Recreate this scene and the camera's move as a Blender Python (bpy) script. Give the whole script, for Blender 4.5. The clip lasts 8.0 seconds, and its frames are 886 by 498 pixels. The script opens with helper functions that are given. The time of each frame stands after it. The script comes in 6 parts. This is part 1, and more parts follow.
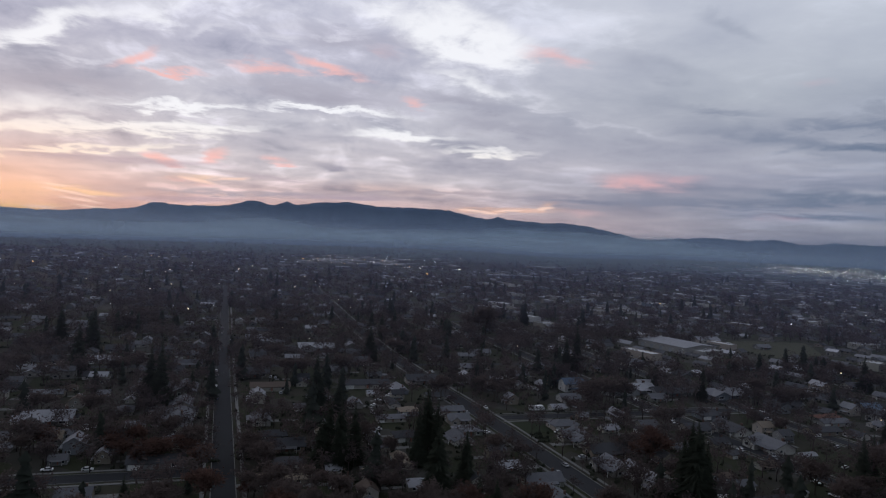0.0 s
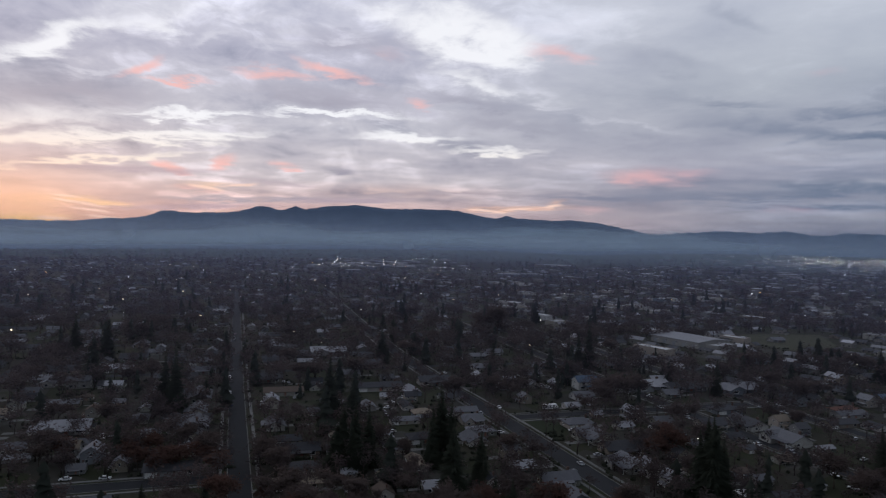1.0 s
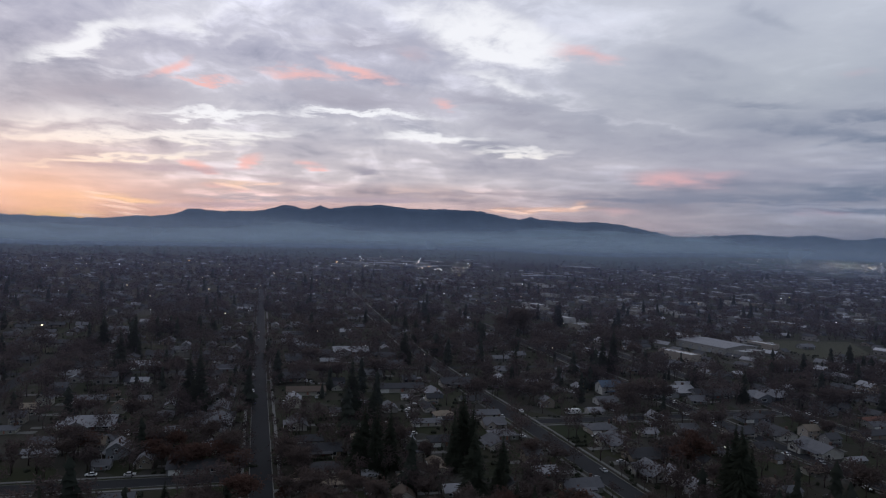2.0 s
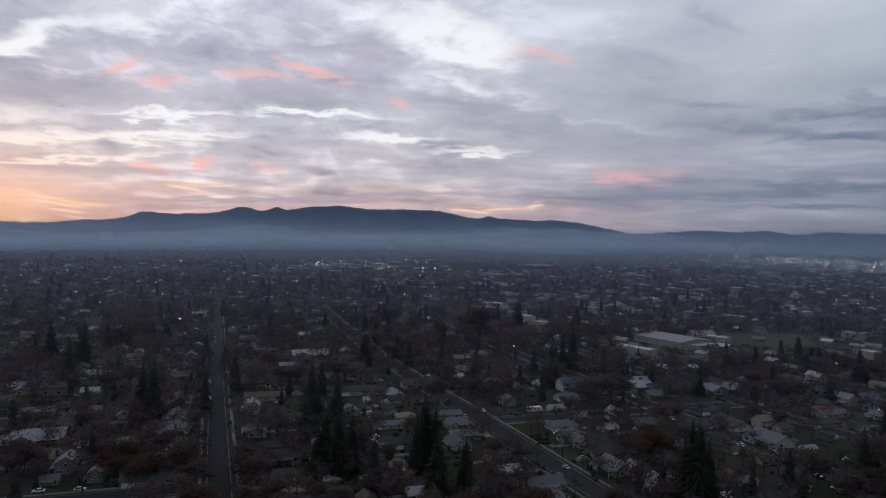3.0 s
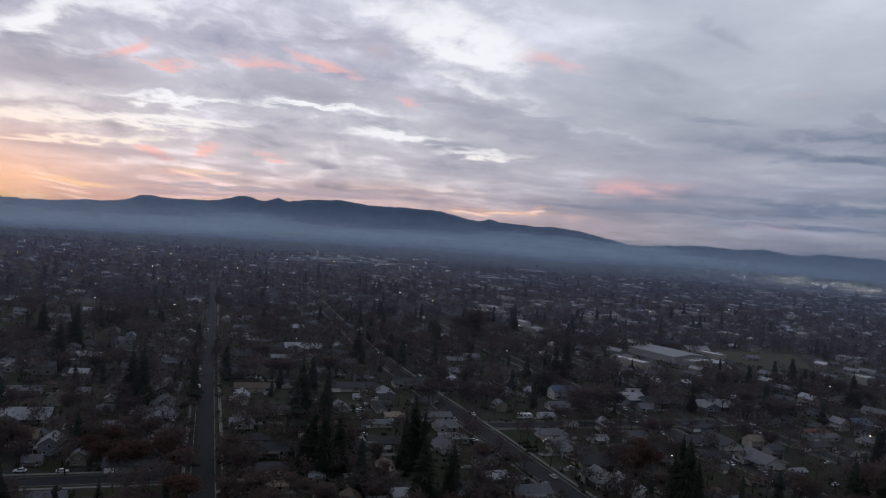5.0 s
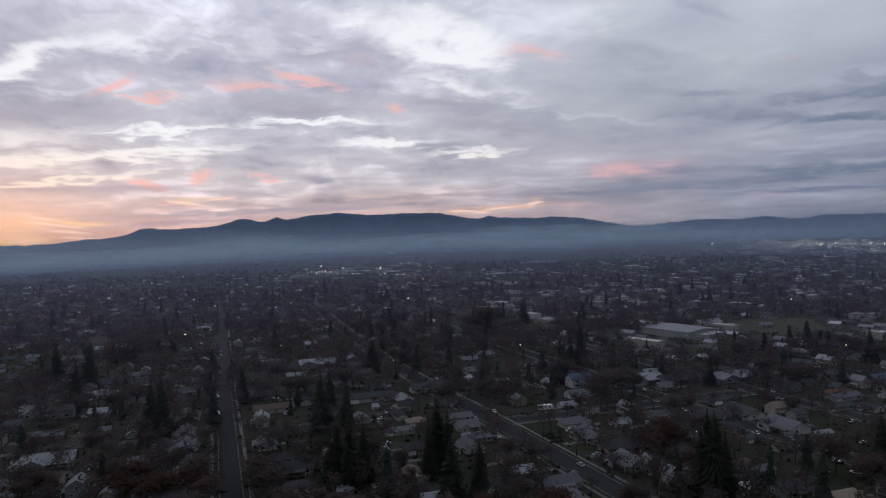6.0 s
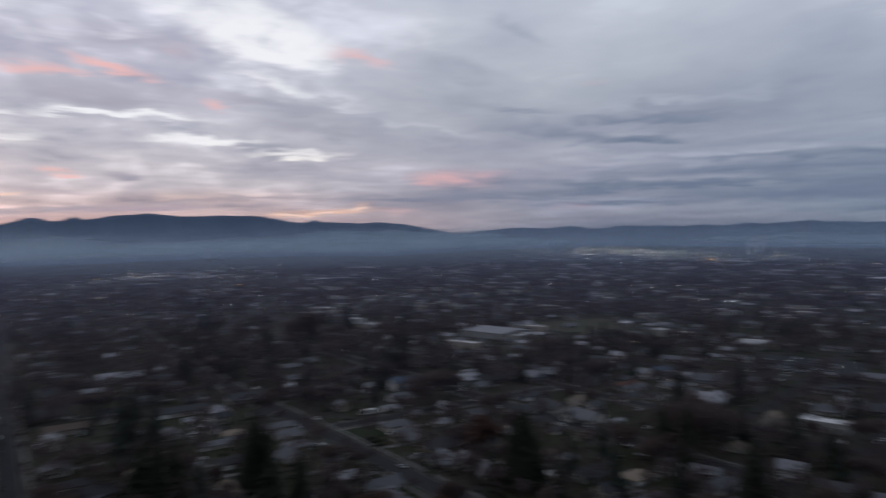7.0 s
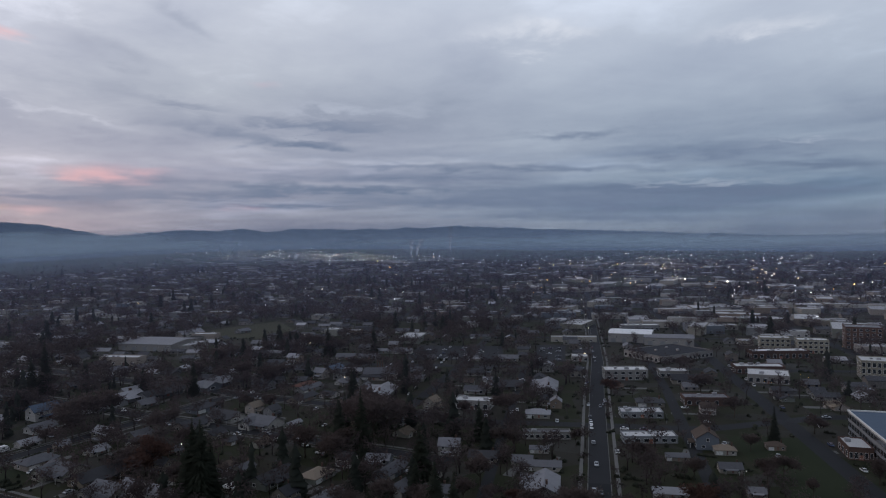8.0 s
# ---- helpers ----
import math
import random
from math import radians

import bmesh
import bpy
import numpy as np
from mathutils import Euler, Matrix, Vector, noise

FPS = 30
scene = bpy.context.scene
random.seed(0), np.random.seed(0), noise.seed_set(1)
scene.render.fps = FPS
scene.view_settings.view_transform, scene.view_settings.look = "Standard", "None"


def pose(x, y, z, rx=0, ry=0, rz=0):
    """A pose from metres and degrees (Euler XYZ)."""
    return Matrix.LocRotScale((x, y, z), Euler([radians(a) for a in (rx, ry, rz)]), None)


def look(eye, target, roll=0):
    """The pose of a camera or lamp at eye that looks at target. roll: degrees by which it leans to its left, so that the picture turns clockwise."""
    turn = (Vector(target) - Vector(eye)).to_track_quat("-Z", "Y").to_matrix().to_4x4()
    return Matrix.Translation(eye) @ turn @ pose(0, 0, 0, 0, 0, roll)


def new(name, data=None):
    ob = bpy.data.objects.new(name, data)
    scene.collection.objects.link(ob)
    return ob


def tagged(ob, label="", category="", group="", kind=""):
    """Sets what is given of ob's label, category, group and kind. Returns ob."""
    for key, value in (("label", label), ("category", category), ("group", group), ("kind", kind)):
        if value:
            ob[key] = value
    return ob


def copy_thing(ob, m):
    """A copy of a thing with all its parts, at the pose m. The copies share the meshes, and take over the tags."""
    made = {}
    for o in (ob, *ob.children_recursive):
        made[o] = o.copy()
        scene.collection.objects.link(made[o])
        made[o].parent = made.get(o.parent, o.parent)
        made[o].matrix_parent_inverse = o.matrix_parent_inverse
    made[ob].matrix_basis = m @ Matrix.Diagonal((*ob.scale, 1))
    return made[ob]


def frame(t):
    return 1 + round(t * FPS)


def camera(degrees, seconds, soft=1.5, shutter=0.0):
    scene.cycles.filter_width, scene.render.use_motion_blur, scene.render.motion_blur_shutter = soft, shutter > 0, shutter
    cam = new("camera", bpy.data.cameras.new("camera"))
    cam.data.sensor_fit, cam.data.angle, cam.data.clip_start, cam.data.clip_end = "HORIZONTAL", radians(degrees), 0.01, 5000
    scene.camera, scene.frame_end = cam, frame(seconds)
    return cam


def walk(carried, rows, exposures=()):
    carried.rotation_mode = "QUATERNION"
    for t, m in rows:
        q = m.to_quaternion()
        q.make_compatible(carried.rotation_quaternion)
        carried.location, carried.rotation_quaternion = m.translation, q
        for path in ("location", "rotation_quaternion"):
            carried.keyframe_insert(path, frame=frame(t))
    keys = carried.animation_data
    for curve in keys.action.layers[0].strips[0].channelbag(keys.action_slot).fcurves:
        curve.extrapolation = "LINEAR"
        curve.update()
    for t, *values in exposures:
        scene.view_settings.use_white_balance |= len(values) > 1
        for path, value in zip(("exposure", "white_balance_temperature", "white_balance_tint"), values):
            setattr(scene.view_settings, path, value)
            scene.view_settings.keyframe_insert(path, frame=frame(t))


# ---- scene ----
cam = camera(68.0, 8.0, soft=1.1, shutter=0.32)
PATH = [
    (0.0, look((0.00, 0.00, 100.00), (0.00 - 1000 * math.sin(radians(3.87)), 0.00 + 1000 * math.cos(radians(3.87)), 100.00 + 1000 * math.tan(radians(-0.68))), 3.04)),
    (0.5, look((0.30, -0.70, 100.30), (0.30 - 1000 * math.sin(radians(3.86)), -0.70 + 1000 * math.cos(radians(3.86)), 100.30 + 1000 * math.tan(radians(-0.68))), 2.34)),
    (1.0, look((0.00, 0.00, 100.30), (0.00 - 1000 * math.sin(radians(4.68)), 0.00 + 1000 * math.cos(radians(4.68)), 100.30 + 1000 * math.tan(radians(-0.67))), 1.52)),
    (1.2, look((-0.60, 0.30, 100.60), (-0.60 - 1000 * math.sin(radians(6.22)), 0.30 + 1000 * math.cos(radians(6.22)), 100.60 + 1000 * math.tan(radians(-0.72))), 1.35)),
    (2.3, look((-0.20, 2.10, 101.20), (-0.20 - 1000 * math.sin(radians(6.49)), 2.10 + 1000 * math.cos(radians(6.49)), 101.20 + 1000 * math.tan(radians(-0.70))), 2.35)),
    (2.5, look((-0.40, 2.40, 101.30), (-0.40 - 1000 * math.sin(radians(3.72)), 2.40 + 1000 * math.cos(radians(3.72)), 101.30 + 1000 * math.tan(radians(-0.67))), 1.93)),
    (3.0, look((-0.70, 3.50, 101.40), (-0.70 - 1000 * math.sin(radians(3.16)), 3.50 + 1000 * math.cos(radians(3.16)), 101.40 + 1000 * math.tan(radians(-0.62))), 1.29)),
    (3.5, look((-0.90, 4.80, 101.40), (-0.90 - 1000 * math.sin(radians(3.22)), 4.80 + 1000 * math.cos(radians(3.22)), 101.40 + 1000 * math.tan(radians(-0.58))), 0.91)),
    (4.0, look((-1.00, 5.70, 101.40), (-1.00 - 1000 * math.sin(radians(3.20)), 5.70 + 1000 * math.cos(radians(3.20)), 101.40 + 1000 * math.tan(radians(-0.55))), 2.36)),
    (4.5, look((-1.10, 6.00, 101.50), (-1.10 - 1000 * math.sin(radians(3.19)), 6.00 + 1000 * math.cos(radians(3.19)), 101.50 + 1000 * math.tan(radians(-0.54))), 6.61)),
    (4.7, look((-1.10, 6.00, 101.50), (-1.10 - 1000 * math.sin(radians(3.18)), 6.00 + 1000 * math.cos(radians(3.18)), 101.50 + 1000 * math.tan(radians(-0.55))), 6.30)),
    (5.8, look((-1.10, 6.00, 101.60), (-1.10 - 1000 * math.sin(radians(2.99)), 6.00 + 1000 * math.cos(radians(2.99)), 101.60 + 1000 * math.tan(radians(-0.60))), -1.22)),
    (6.0, look((-1.20, 6.00, 101.50), (-1.20 - 1000 * math.sin(radians(3.29)), 6.00 + 1000 * math.cos(radians(3.29)), 101.50 + 1000 * math.tan(radians(-0.46))), -1.66)),
    (6.5, look((-0.90, 5.70, 101.50), (-0.90 - 1000 * math.sin(radians(6.81)), 5.70 + 1000 * math.cos(radians(6.81)), 101.50 + 1000 * math.tan(radians(-0.49))), -0.81)),
    (6.7, look((-0.80, 5.70, 101.40), (-0.80 - 1000 * math.sin(radians(5.60)), 5.70 + 1000 * math.cos(radians(5.60)), 101.40 + 1000 * math.tan(radians(-0.50))), -0.80)),
    (6.8, look((-0.80, 5.70, 101.40), (-0.80 - 1000 * math.sin(radians(1.80)), 5.70 + 1000 * math.cos(radians(1.80)), 101.40 + 1000 * math.tan(radians(-0.45))), -0.80)),
    (6.9, look((-0.90, 5.80, 101.30), (-0.90 - 1000 * math.sin(radians(-4.73)), 5.80 + 1000 * math.cos(radians(-4.73)), 101.30 + 1000 * math.tan(radians(-0.40))), -0.85)),
    (7.0, look((-1.00, 5.90, 101.30), (-1.00 - 1000 * math.sin(radians(-11.90)), 5.90 + 1000 * math.cos(radians(-11.90)), 101.30 + 1000 * math.tan(radians(-0.35))), -1.00)),
    (7.1, look((-1.10, 6.10, 101.20), (-1.10 - 1000 * math.sin(radians(-20.50)), 6.10 + 1000 * math.cos(radians(-20.50)), 101.20 + 1000 * math.tan(radians(-0.39))), -1.30)),
    (7.2, look((-1.30, 6.40, 101.20), (-1.30 - 1000 * math.sin(radians(-28.40)), 6.40 + 1000 * math.cos(radians(-28.40)), 101.20 + 1000 * math.tan(radians(-0.44))), -1.50)),
    (7.3, look((-1.50, 6.90, 101.10), (-1.50 - 1000 * math.sin(radians(-34.20)), 6.90 + 1000 * math.cos(radians(-34.20)), 101.10 + 1000 * math.tan(radians(-0.50))), -1.60)),
    (7.4, look((-1.80, 7.30, 101.00), (-1.80 - 1000 * math.sin(radians(-37.80)), 7.30 + 1000 * math.cos(radians(-37.80)), 101.00 + 1000 * math.tan(radians(-0.55))), -1.68)),
    (7.5, look((-2.00, 7.60, 101.00), (-2.00 - 1000 * math.sin(radians(-38.90)), 7.60 + 1000 * math.cos(radians(-38.90)), 101.00 + 1000 * math.tan(radians(-0.58))), -1.68)),
    (8.0, look((-2.70, 8.00, 101.00), (-2.70 - 1000 * math.sin(radians(-39.90)), 8.00 + 1000 * math.cos(radians(-39.90)), 101.00 + 1000 * math.tan(radians(-0.60))), -1.16)),
]
walk(cam, PATH, [(0.0, 0.05), (6.4, 0.04), (7.0, 0.0), (7.6, 0.1), (8.0, 0.14)])

# ---- sky, sun ----


def srgb(r, g, b):
    return tuple(((c / 255 + 0.055) / 1.055) ** 2.4 if c > 10 else c / 3294 for c in (r, g, b)) + (1.0,)


class Nodes:
    """Small helper that adds nodes to a tree and links them."""

    def __init__(self, tree):
        self.tree = tree
        tree.nodes.clear()

    def add(self, kind, inputs=(), **settings):
        n = self.tree.nodes.new(kind)
        for key, value in settings.items():
            if key == "operation":
                n.operation = value
            elif key == "use_clamp":
                n.use_clamp = value
            elif key == "data_type":
                n.data_type = value
            elif key == "blend_type":
                n.blend_type = value
            elif key == "interpolation_type":
                n.interpolation_type = value
            elif key == "bands_direction":
                n.bands_direction = value
            elif key == "wave_profile":
                n.wave_profile = value
            elif key == "sky_type":
                n.sky_type = value
            elif key == "sun_disc":
                n.sun_disc = value
            elif key == "sun_elevation":
                n.sun_elevation = value
            elif key == "sun_rotation":
                n.sun_rotation = value
            elif key == "attribute_name":
                n.attribute_name = value
            elif key == "altitude":
                n.altitude = value
        pairs = inputs.items() if isinstance(inputs, dict) else enumerate(inputs)
        for key, value in pairs:
            if value is None:
                continue
            if isinstance(value, bpy.types.NodeSocket):
                self.tree.links.new(value, n.inputs[key])
            else:
                n.inputs[key].default_value = value
        return n

    def math(self, op, a, b=None, c=None, clamp=False):
        return self.add("ShaderNodeMath", [a, b, c], operation=op, use_clamp=clamp).outputs[0]

    def mix(self, fac, a, b, mode="MIX"):
        n = self.add("ShaderNodeMix", data_type="RGBA", blend_type=mode)
        for key, value in ((0, fac), (6, a), (7, b)):
            if isinstance(value, bpy.types.NodeSocket):
                self.tree.links.new(value, n.inputs[key])
            else:
                n.inputs[key].default_value = value
        return n.outputs[2]

    def ramp(self, fac, stops, smooth=False):
        n = self.add("ShaderNodeValToRGB", [fac])
        n.color_ramp.interpolation = "EASE" if smooth else "LINEAR"
        el = n.color_ramp.elements
        for _ in stops[2:]:
            el.new(0.5)
        for e, (at, col) in zip(el, stops):
            e.position, e.color = at, col if len(col) == 4 else (*col, 1)
        return n.outputs[0]

    def noise(self, vector, scale, detail=4.0, rough=0.55, distortion=0.0):
        return self.add("ShaderNodeTexNoise", {"Vector": vector, "Scale": scale, "Detail": detail, "Roughness": rough, "Distortion": distortion}).outputs

    def smooth(self, x, lo, hi):
        n = self.add("ShaderNodeMapRange", [x, lo, hi, 0.0, 1.0], interpolation_type="SMOOTHSTEP")
        return n.outputs[0]


# coloured wisps, bright openings and dark banks in the cloud deck:
# bearing to the left, height, half length, half thickness, slope (all in degrees), strength
PINK_STREAKS = [
    (30.0, 13.0, 1.9, 0.41, 27, 0.80), (27.4, 12.2, 2.4, 0.24, -1, 0.90), (19.4, 13.4, 3.6, 0.41, 1, 0.90), (14.1, 13.9, 3.7, 0.42, -13, 1.00),
    (7.5, 11.8, 1.3, 0.34, -9, 0.70), (27.3, 5.4, 1.5, 0.34, -18, 1.00), (23.3, 5.9, 1.4, 0.50, 26, 1.00), (18.4, 6.0, 1.3, 0.36, -3, 0.95),
    (-5.1, 15.8, 3.2, 0.60, -8, 0.75), (-12.8, 5.8, 4.2, 0.85, -1, 0.85), (-24.4, 13.2, 1.8, 0.5, -6, 0.4), (-22.7, 3.2, 2.4, 0.36, -1, 0.40),
    (25.0, 3.8, 2.1, 0.34, -4, 0.60), (10.0, 15.8, 2.4, 0.39, -3, 0.35), (-14.8, 5.9, 3.2, 0.53, 1, 0.70), (-8.1, 3.0, 2.5, 0.36, 0, 0.50)]
BRIGHT_GAPS = [
    (35.3, 14.0, 4.6, 0.84, 29, 0.80), (29.3, 16.7, 5.7, 1.02, 14, 0.50), (3.2, 17.3, 5.9, 1.95, -14, 1.00), (8.2, 19.2, 5.8, 0.68, -3, 0.50),
    (25.9, 9.7, 5.1, 0.34, 5, 0.90), (13.8, 10.6, 5.2, 0.33, -0, 0.90), (30.8, 7.4, 10.5, 0.47, 6, 1.00), (7.5, 8.8, 4.4, 0.39, 0, 0.90),
    (32.6, 5.6, 7.6, 0.23, 9, 0.80), (0.1, 7.9, 4.4, 0.29, 0, 0.60), (2.2, 13.5, 3.4, 0.78, -15, 0.60), (36.6, 8.2, 4.9, 0.90, 6, 0.50),
    (-48.4, 17.2, 5.8, 1.20, -4, 0.40), (-66.5, 16.1, 5.0, 1.00, 3, 0.28)]
DARK_BANKS = [
    (14.3, 11.9, 10.4, 1.04, -2, 0.70), (33.8, 10.6, 6.2, 1.03, 4, 0.70), (-1.3, 10.0, 6.8, 0.98, -5, 0.70), (-21.4, 9.4, 6.8, 0.95, -10, 0.65),
    (-18.4, 11.4, 4.0, 0.55, -9, 0.55), (-18.5, 4.2, 12.7, 0.51, 1, 1.00), (20.7, 3.1, 12.6, 0.27, 2, 0.80), (12.5, 16.3, 7.2, 0.96, 1, 0.60),
    (-18.9, 17.9, 2.6, 0.60, -30, 0.40), (-14.0, 14.9, 4.1, 1.19, -24, 0.40), (-50.5, 3.4, 20.0, 1.05, -2, 1.00), (-38.8, 5.6, 14.8, 0.49, -1, 0.60),
    (-63.1, 6.9, 9.9, 0.75, -1, 0.70), (-29.2, 10.0, 7.6, 0.47, -2, 0.70)]
LOW_BANKS = [
    (-7.7, 4.0, 4.7, 0.24, 0, 0.90), (-26.1, 4.9, 8.2, 0.45, -2, 0.90), (-26.5, 3.3, 7.4, 0.22, -1, 0.80), (6.4, 4.1, 7.4, 0.20, 3, 0.70),
    (-28.2, 8.6, 3.9, 0.39, -4, 0.80), (2.6, 11.9, 6.4, 0.64, -6, 0.60), (13.7, 5.8, 1.4, 0.29, -4, 0.80), (4.6, 8.8, 2.0, 0.20, -2, 0.90),
    (-45.7, 6.2, 18.5, 0.34, -2, 0.70), (-61.8, 3.8, 13.5, 0.38, -3, 0.90), (-69.8, 5.3, 7.4, 0.37, -4, 0.70), (-52.8, 1.8, 18.7, 0.33, -2, 0.70),
    (-32.9, 4.7, 14.6, 0.34, -1, 0.90), (-51.5, 8.8, 6.1, 0.38, -0, 0.60)]
PALE_PUFFS = [
    (19.5, 15.8, 2.8, 0.73, 11, 0.50), (24.7, 16.1, 2.2, 0.61, 18, 0.55), (32.7, 12.7, 2.7, 0.34, 14, 0.50), (-7.0, 18.3, 7.6, 0.86, -2, 0.35),
    (22.2, 17.7, 4.0, 0.53, 1, 0.40), (14.4, 17.1, 2.8, 0.47, -1, 0.35), (34.2, 11.6, 2.2, 0.29, 8, 0.35), (-9.5, 10.4, 5.6, 0.38, -7, 0.35),
    (-3.7, 12.3, 3.9, 0.44, -11, 0.40), (10.4, 9.9, 2.9, 0.29, -4, 0.60), (-61.8, 4.4, 6.5, 0.26, -2, 0.35), (-42.8, 4.5, 5.4, 0.20, -1, 0.25),
    (-68.7, 7.1, 3.4, 0.19, 1, 0.40), (-33.1, 11.6, 7.8, 0.68, 0, 0.35)]
SUNSET_BANKS = [
    (25.5, 2.3, 6.0, 0.22, 3, 0.90), (13.0, 3.3, 5.0, 0.2, 2, 0.80), (30.0, 5.0, 7.5, 0.25, 2, 0.70), (20.0, 4.6, 4.0, 0.18, -3, 0.60), (9.0, 2.5, 3.5, 0.16, 4, 0.80)]
SUNSET_STREAKS = [
    (33.6, 2.2, 1.6, 0.1, -8, 1.00), (32.7, 1.7, 1.3, 0.09, -6, 1.00), (34.6, 2.7, 1.0, 0.08, -4, 0.90), (31.9, 1.2, 1.4, 0.09, -5, 0.90), (35.6, 1.0, 1.2, 0.1, 0, 0.90),
    (22.0, 4.2, 1.4, 0.13, 8, 0.70), (24.6, 3.9, 1.3, 0.15, -6, 0.80), (0.8, 2.75, 1.6, 0.09, -4, 1.00), (-1.6, 2.95, 1.0, 0.09, 4, 0.90), (-4.6, 3.25, 0.8, 0.13, 8, 0.90)]
GLOWING_EDGES = [
    (-1.4, 3.0, 5.2, 0.26, 3, 0.70), (-4.9, 3.5, 1.5, 0.28, 14, 0.60), (32.6, 2.4, 2.6, 0.26, -5, 0.90), (35.2, 1.1, 1.8, 0.14, 2, 0.90),
    (24.6, 4.2, 2.6, 0.34, 3, 0.50), (7.4, 4.3, 9.8, 0.78, 1, 0.30), (36.6, 2.3, 3.1, 0.76, 3, 0.50), (17.9, 1.9, 9.2, 0.28, 1, 0.60)]



def build_world():
    world = bpy.data.worlds.new("dusk_sky")
    scene.world = world
    world.use_nodes = True
    n = Nodes(world.node_tree)
    way = n.add("ShaderNodeTexCoord").outputs["Generated"]
    x, y, z = n.add("ShaderNodeSeparateXYZ", [way]).outputs
    deg = 180 / math.pi
    az = n.math("MULTIPLY", n.math("ARCTAN2", n.math("MULTIPLY", x, -1.0), y), deg)
    el = n.math("MULTIPLY", n.math("ARCSINE", z), deg)
    # the deck seen in perspective: streaks close up towards the horizon
    lift = n.math("ADD", n.math("MAXIMUM", z, 0.0), 0.10)
    deck = n.add("ShaderNodeCombineXYZ", [n.math("DIVIDE", x, lift), n.math("DIVIDE", y, lift), 0.0]).outputs[0]
    # grey-lavender deck, warm and open towards the set sun, blue-grey away from it
    up = n.math("DIVIDE", el, 25.0, clamp=True)
    dome = n.math("MULTIPLY", n.smooth(el, 23.0, 55.0), 0.27)
    east = n.math("MULTIPLY", n.smooth(n.math("ABSOLUTE", n.math("SUBTRACT", az, 10.0)), 88.0, 150.0), 0.5)
    warm = n.ramp(up, [(0.0, srgb(226, 170, 154)), (0.08, srgb(212, 178, 176)), (0.2, srgb(204, 196, 203)), (0.38, srgb(200, 199, 210)), (0.6, srgb(190, 190, 207)), (1.0, srgb(216, 219, 234))])
    mid = n.ramp(up, [(0.0, srgb(154, 150, 163)), (0.1, srgb(154, 154, 168)), (0.25, srgb(168, 168, 184)), (0.5, srgb(177, 182, 194)), (0.75, srgb(194, 199, 212)), (1.0, srgb(198, 205, 219))])
    cold = n.ramp(up, [(0.0, srgb(142, 153, 165)), (0.12, srgb(117, 139, 160)), (0.25, srgb(137, 152, 171)), (0.5, srgb(166, 177, 194)), (0.75, srgb(185, 194, 210)), (1.0, srgb(194, 206, 225))])
    base = n.mix(n.smooth(az, -22.0, 16.0), mid, warm)
    base = n.mix(n.smooth(n.math("ABSOLUTE", n.math("SUBTRACT", az, 30.0)), 38.0, 94.0), base, cold)
    # ragged noise for everything
    rag = n.noise(deck, 1.25, 6.0, 0.52, 0.35)
    fine = n.noise(deck, 3.6, 7.0, 0.58, 0.3)
    crisp = n.noise(n.add("ShaderNodeCombineXYZ", [n.math("MULTIPLY", az, 0.27), n.math("MULTIPLY", el, 0.5), 9.0]).outputs[0], 1.0, 7.0, 0.58, 0.5)
    broad = n.noise(deck, 0.55, 3.0, 0.5, 0.2)
    texture = n.math("MULTIPLY_ADD", n.smooth(az, -40.0, 20.0), 0.7, 0.45)
    shade = n.math("ADD", n.math("MULTIPLY", n.math("SUBTRACT", rag[0], 0.5), texture), n.math("MULTIPLY", n.math("SUBTRACT", broad[0], 0.5), 0.7))
    shade = n.math("ADD", shade, n.math("MULTIPLY", n.math("SUBTRACT", fine[0], 0.5), n.math("MULTIPLY", texture, 0.42)))
    shade = n.math("ADD", shade, n.math("MULTIPLY", n.math("SUBTRACT", crisp[0], 0.5), n.math("MULTIPLY", texture, n.math("MULTIPLY_ADD", n.smooth(az, -15.0, 12.0), 0.6, 0.12))))
    base = n.mix(1.0, base, n.ramp(n.math("ADD", shade, 0.5), [(0.1, (0.5, 0.54, 0.63)), (0.38, (0.86, 0.87, 0.91)), (0.55, (1.04, 1.04, 1.04)), (0.9, (1.8, 1.79, 1.76))]), "MULTIPLY")
    # long thin layers low over the horizon
    layers = n.noise(n.add("ShaderNodeCombineXYZ", [n.math("MULTIPLY", az, 0.055), n.math("MULTIPLY", el, 0.62), 4.0]).outputs[0], 1.0, 6.0, 0.55, 0.25)[0]
    low = n.math("MULTIPLY", n.math("SUBTRACT", 1.0, n.smooth(el, 4.0, 11.0)), n.math("MULTIPLY_ADD", n.smooth(az, -8.0, -36.0), 0.75, 0.55))
    layer_tone = n.ramp(layers, [(0.3, (0.62, 0.67, 0.76)), (0.45, (0.86, 0.88, 0.93)), (0.58, (1.06, 1.05, 1.05)), (0.75, (1.35, 1.32, 1.28))])
    base = n.mix(low, base, n.mix(1.0, base, layer_tone, "MULTIPLY"))
    warp_a = n.math("MULTIPLY", n.math("SUBTRACT", rag[0], 0.5), 10.0)
    warp_e = n.math("MULTIPLY", n.math("SUBTRACT", fine[0], 0.5), 5.0)
    waz, wel = n.math("ADD", az, warp_a), n.math("ADD", el, n.math("MULTIPLY", warp_e, n.math("MULTIPLY_ADD", el, 0.07, 0.25)))

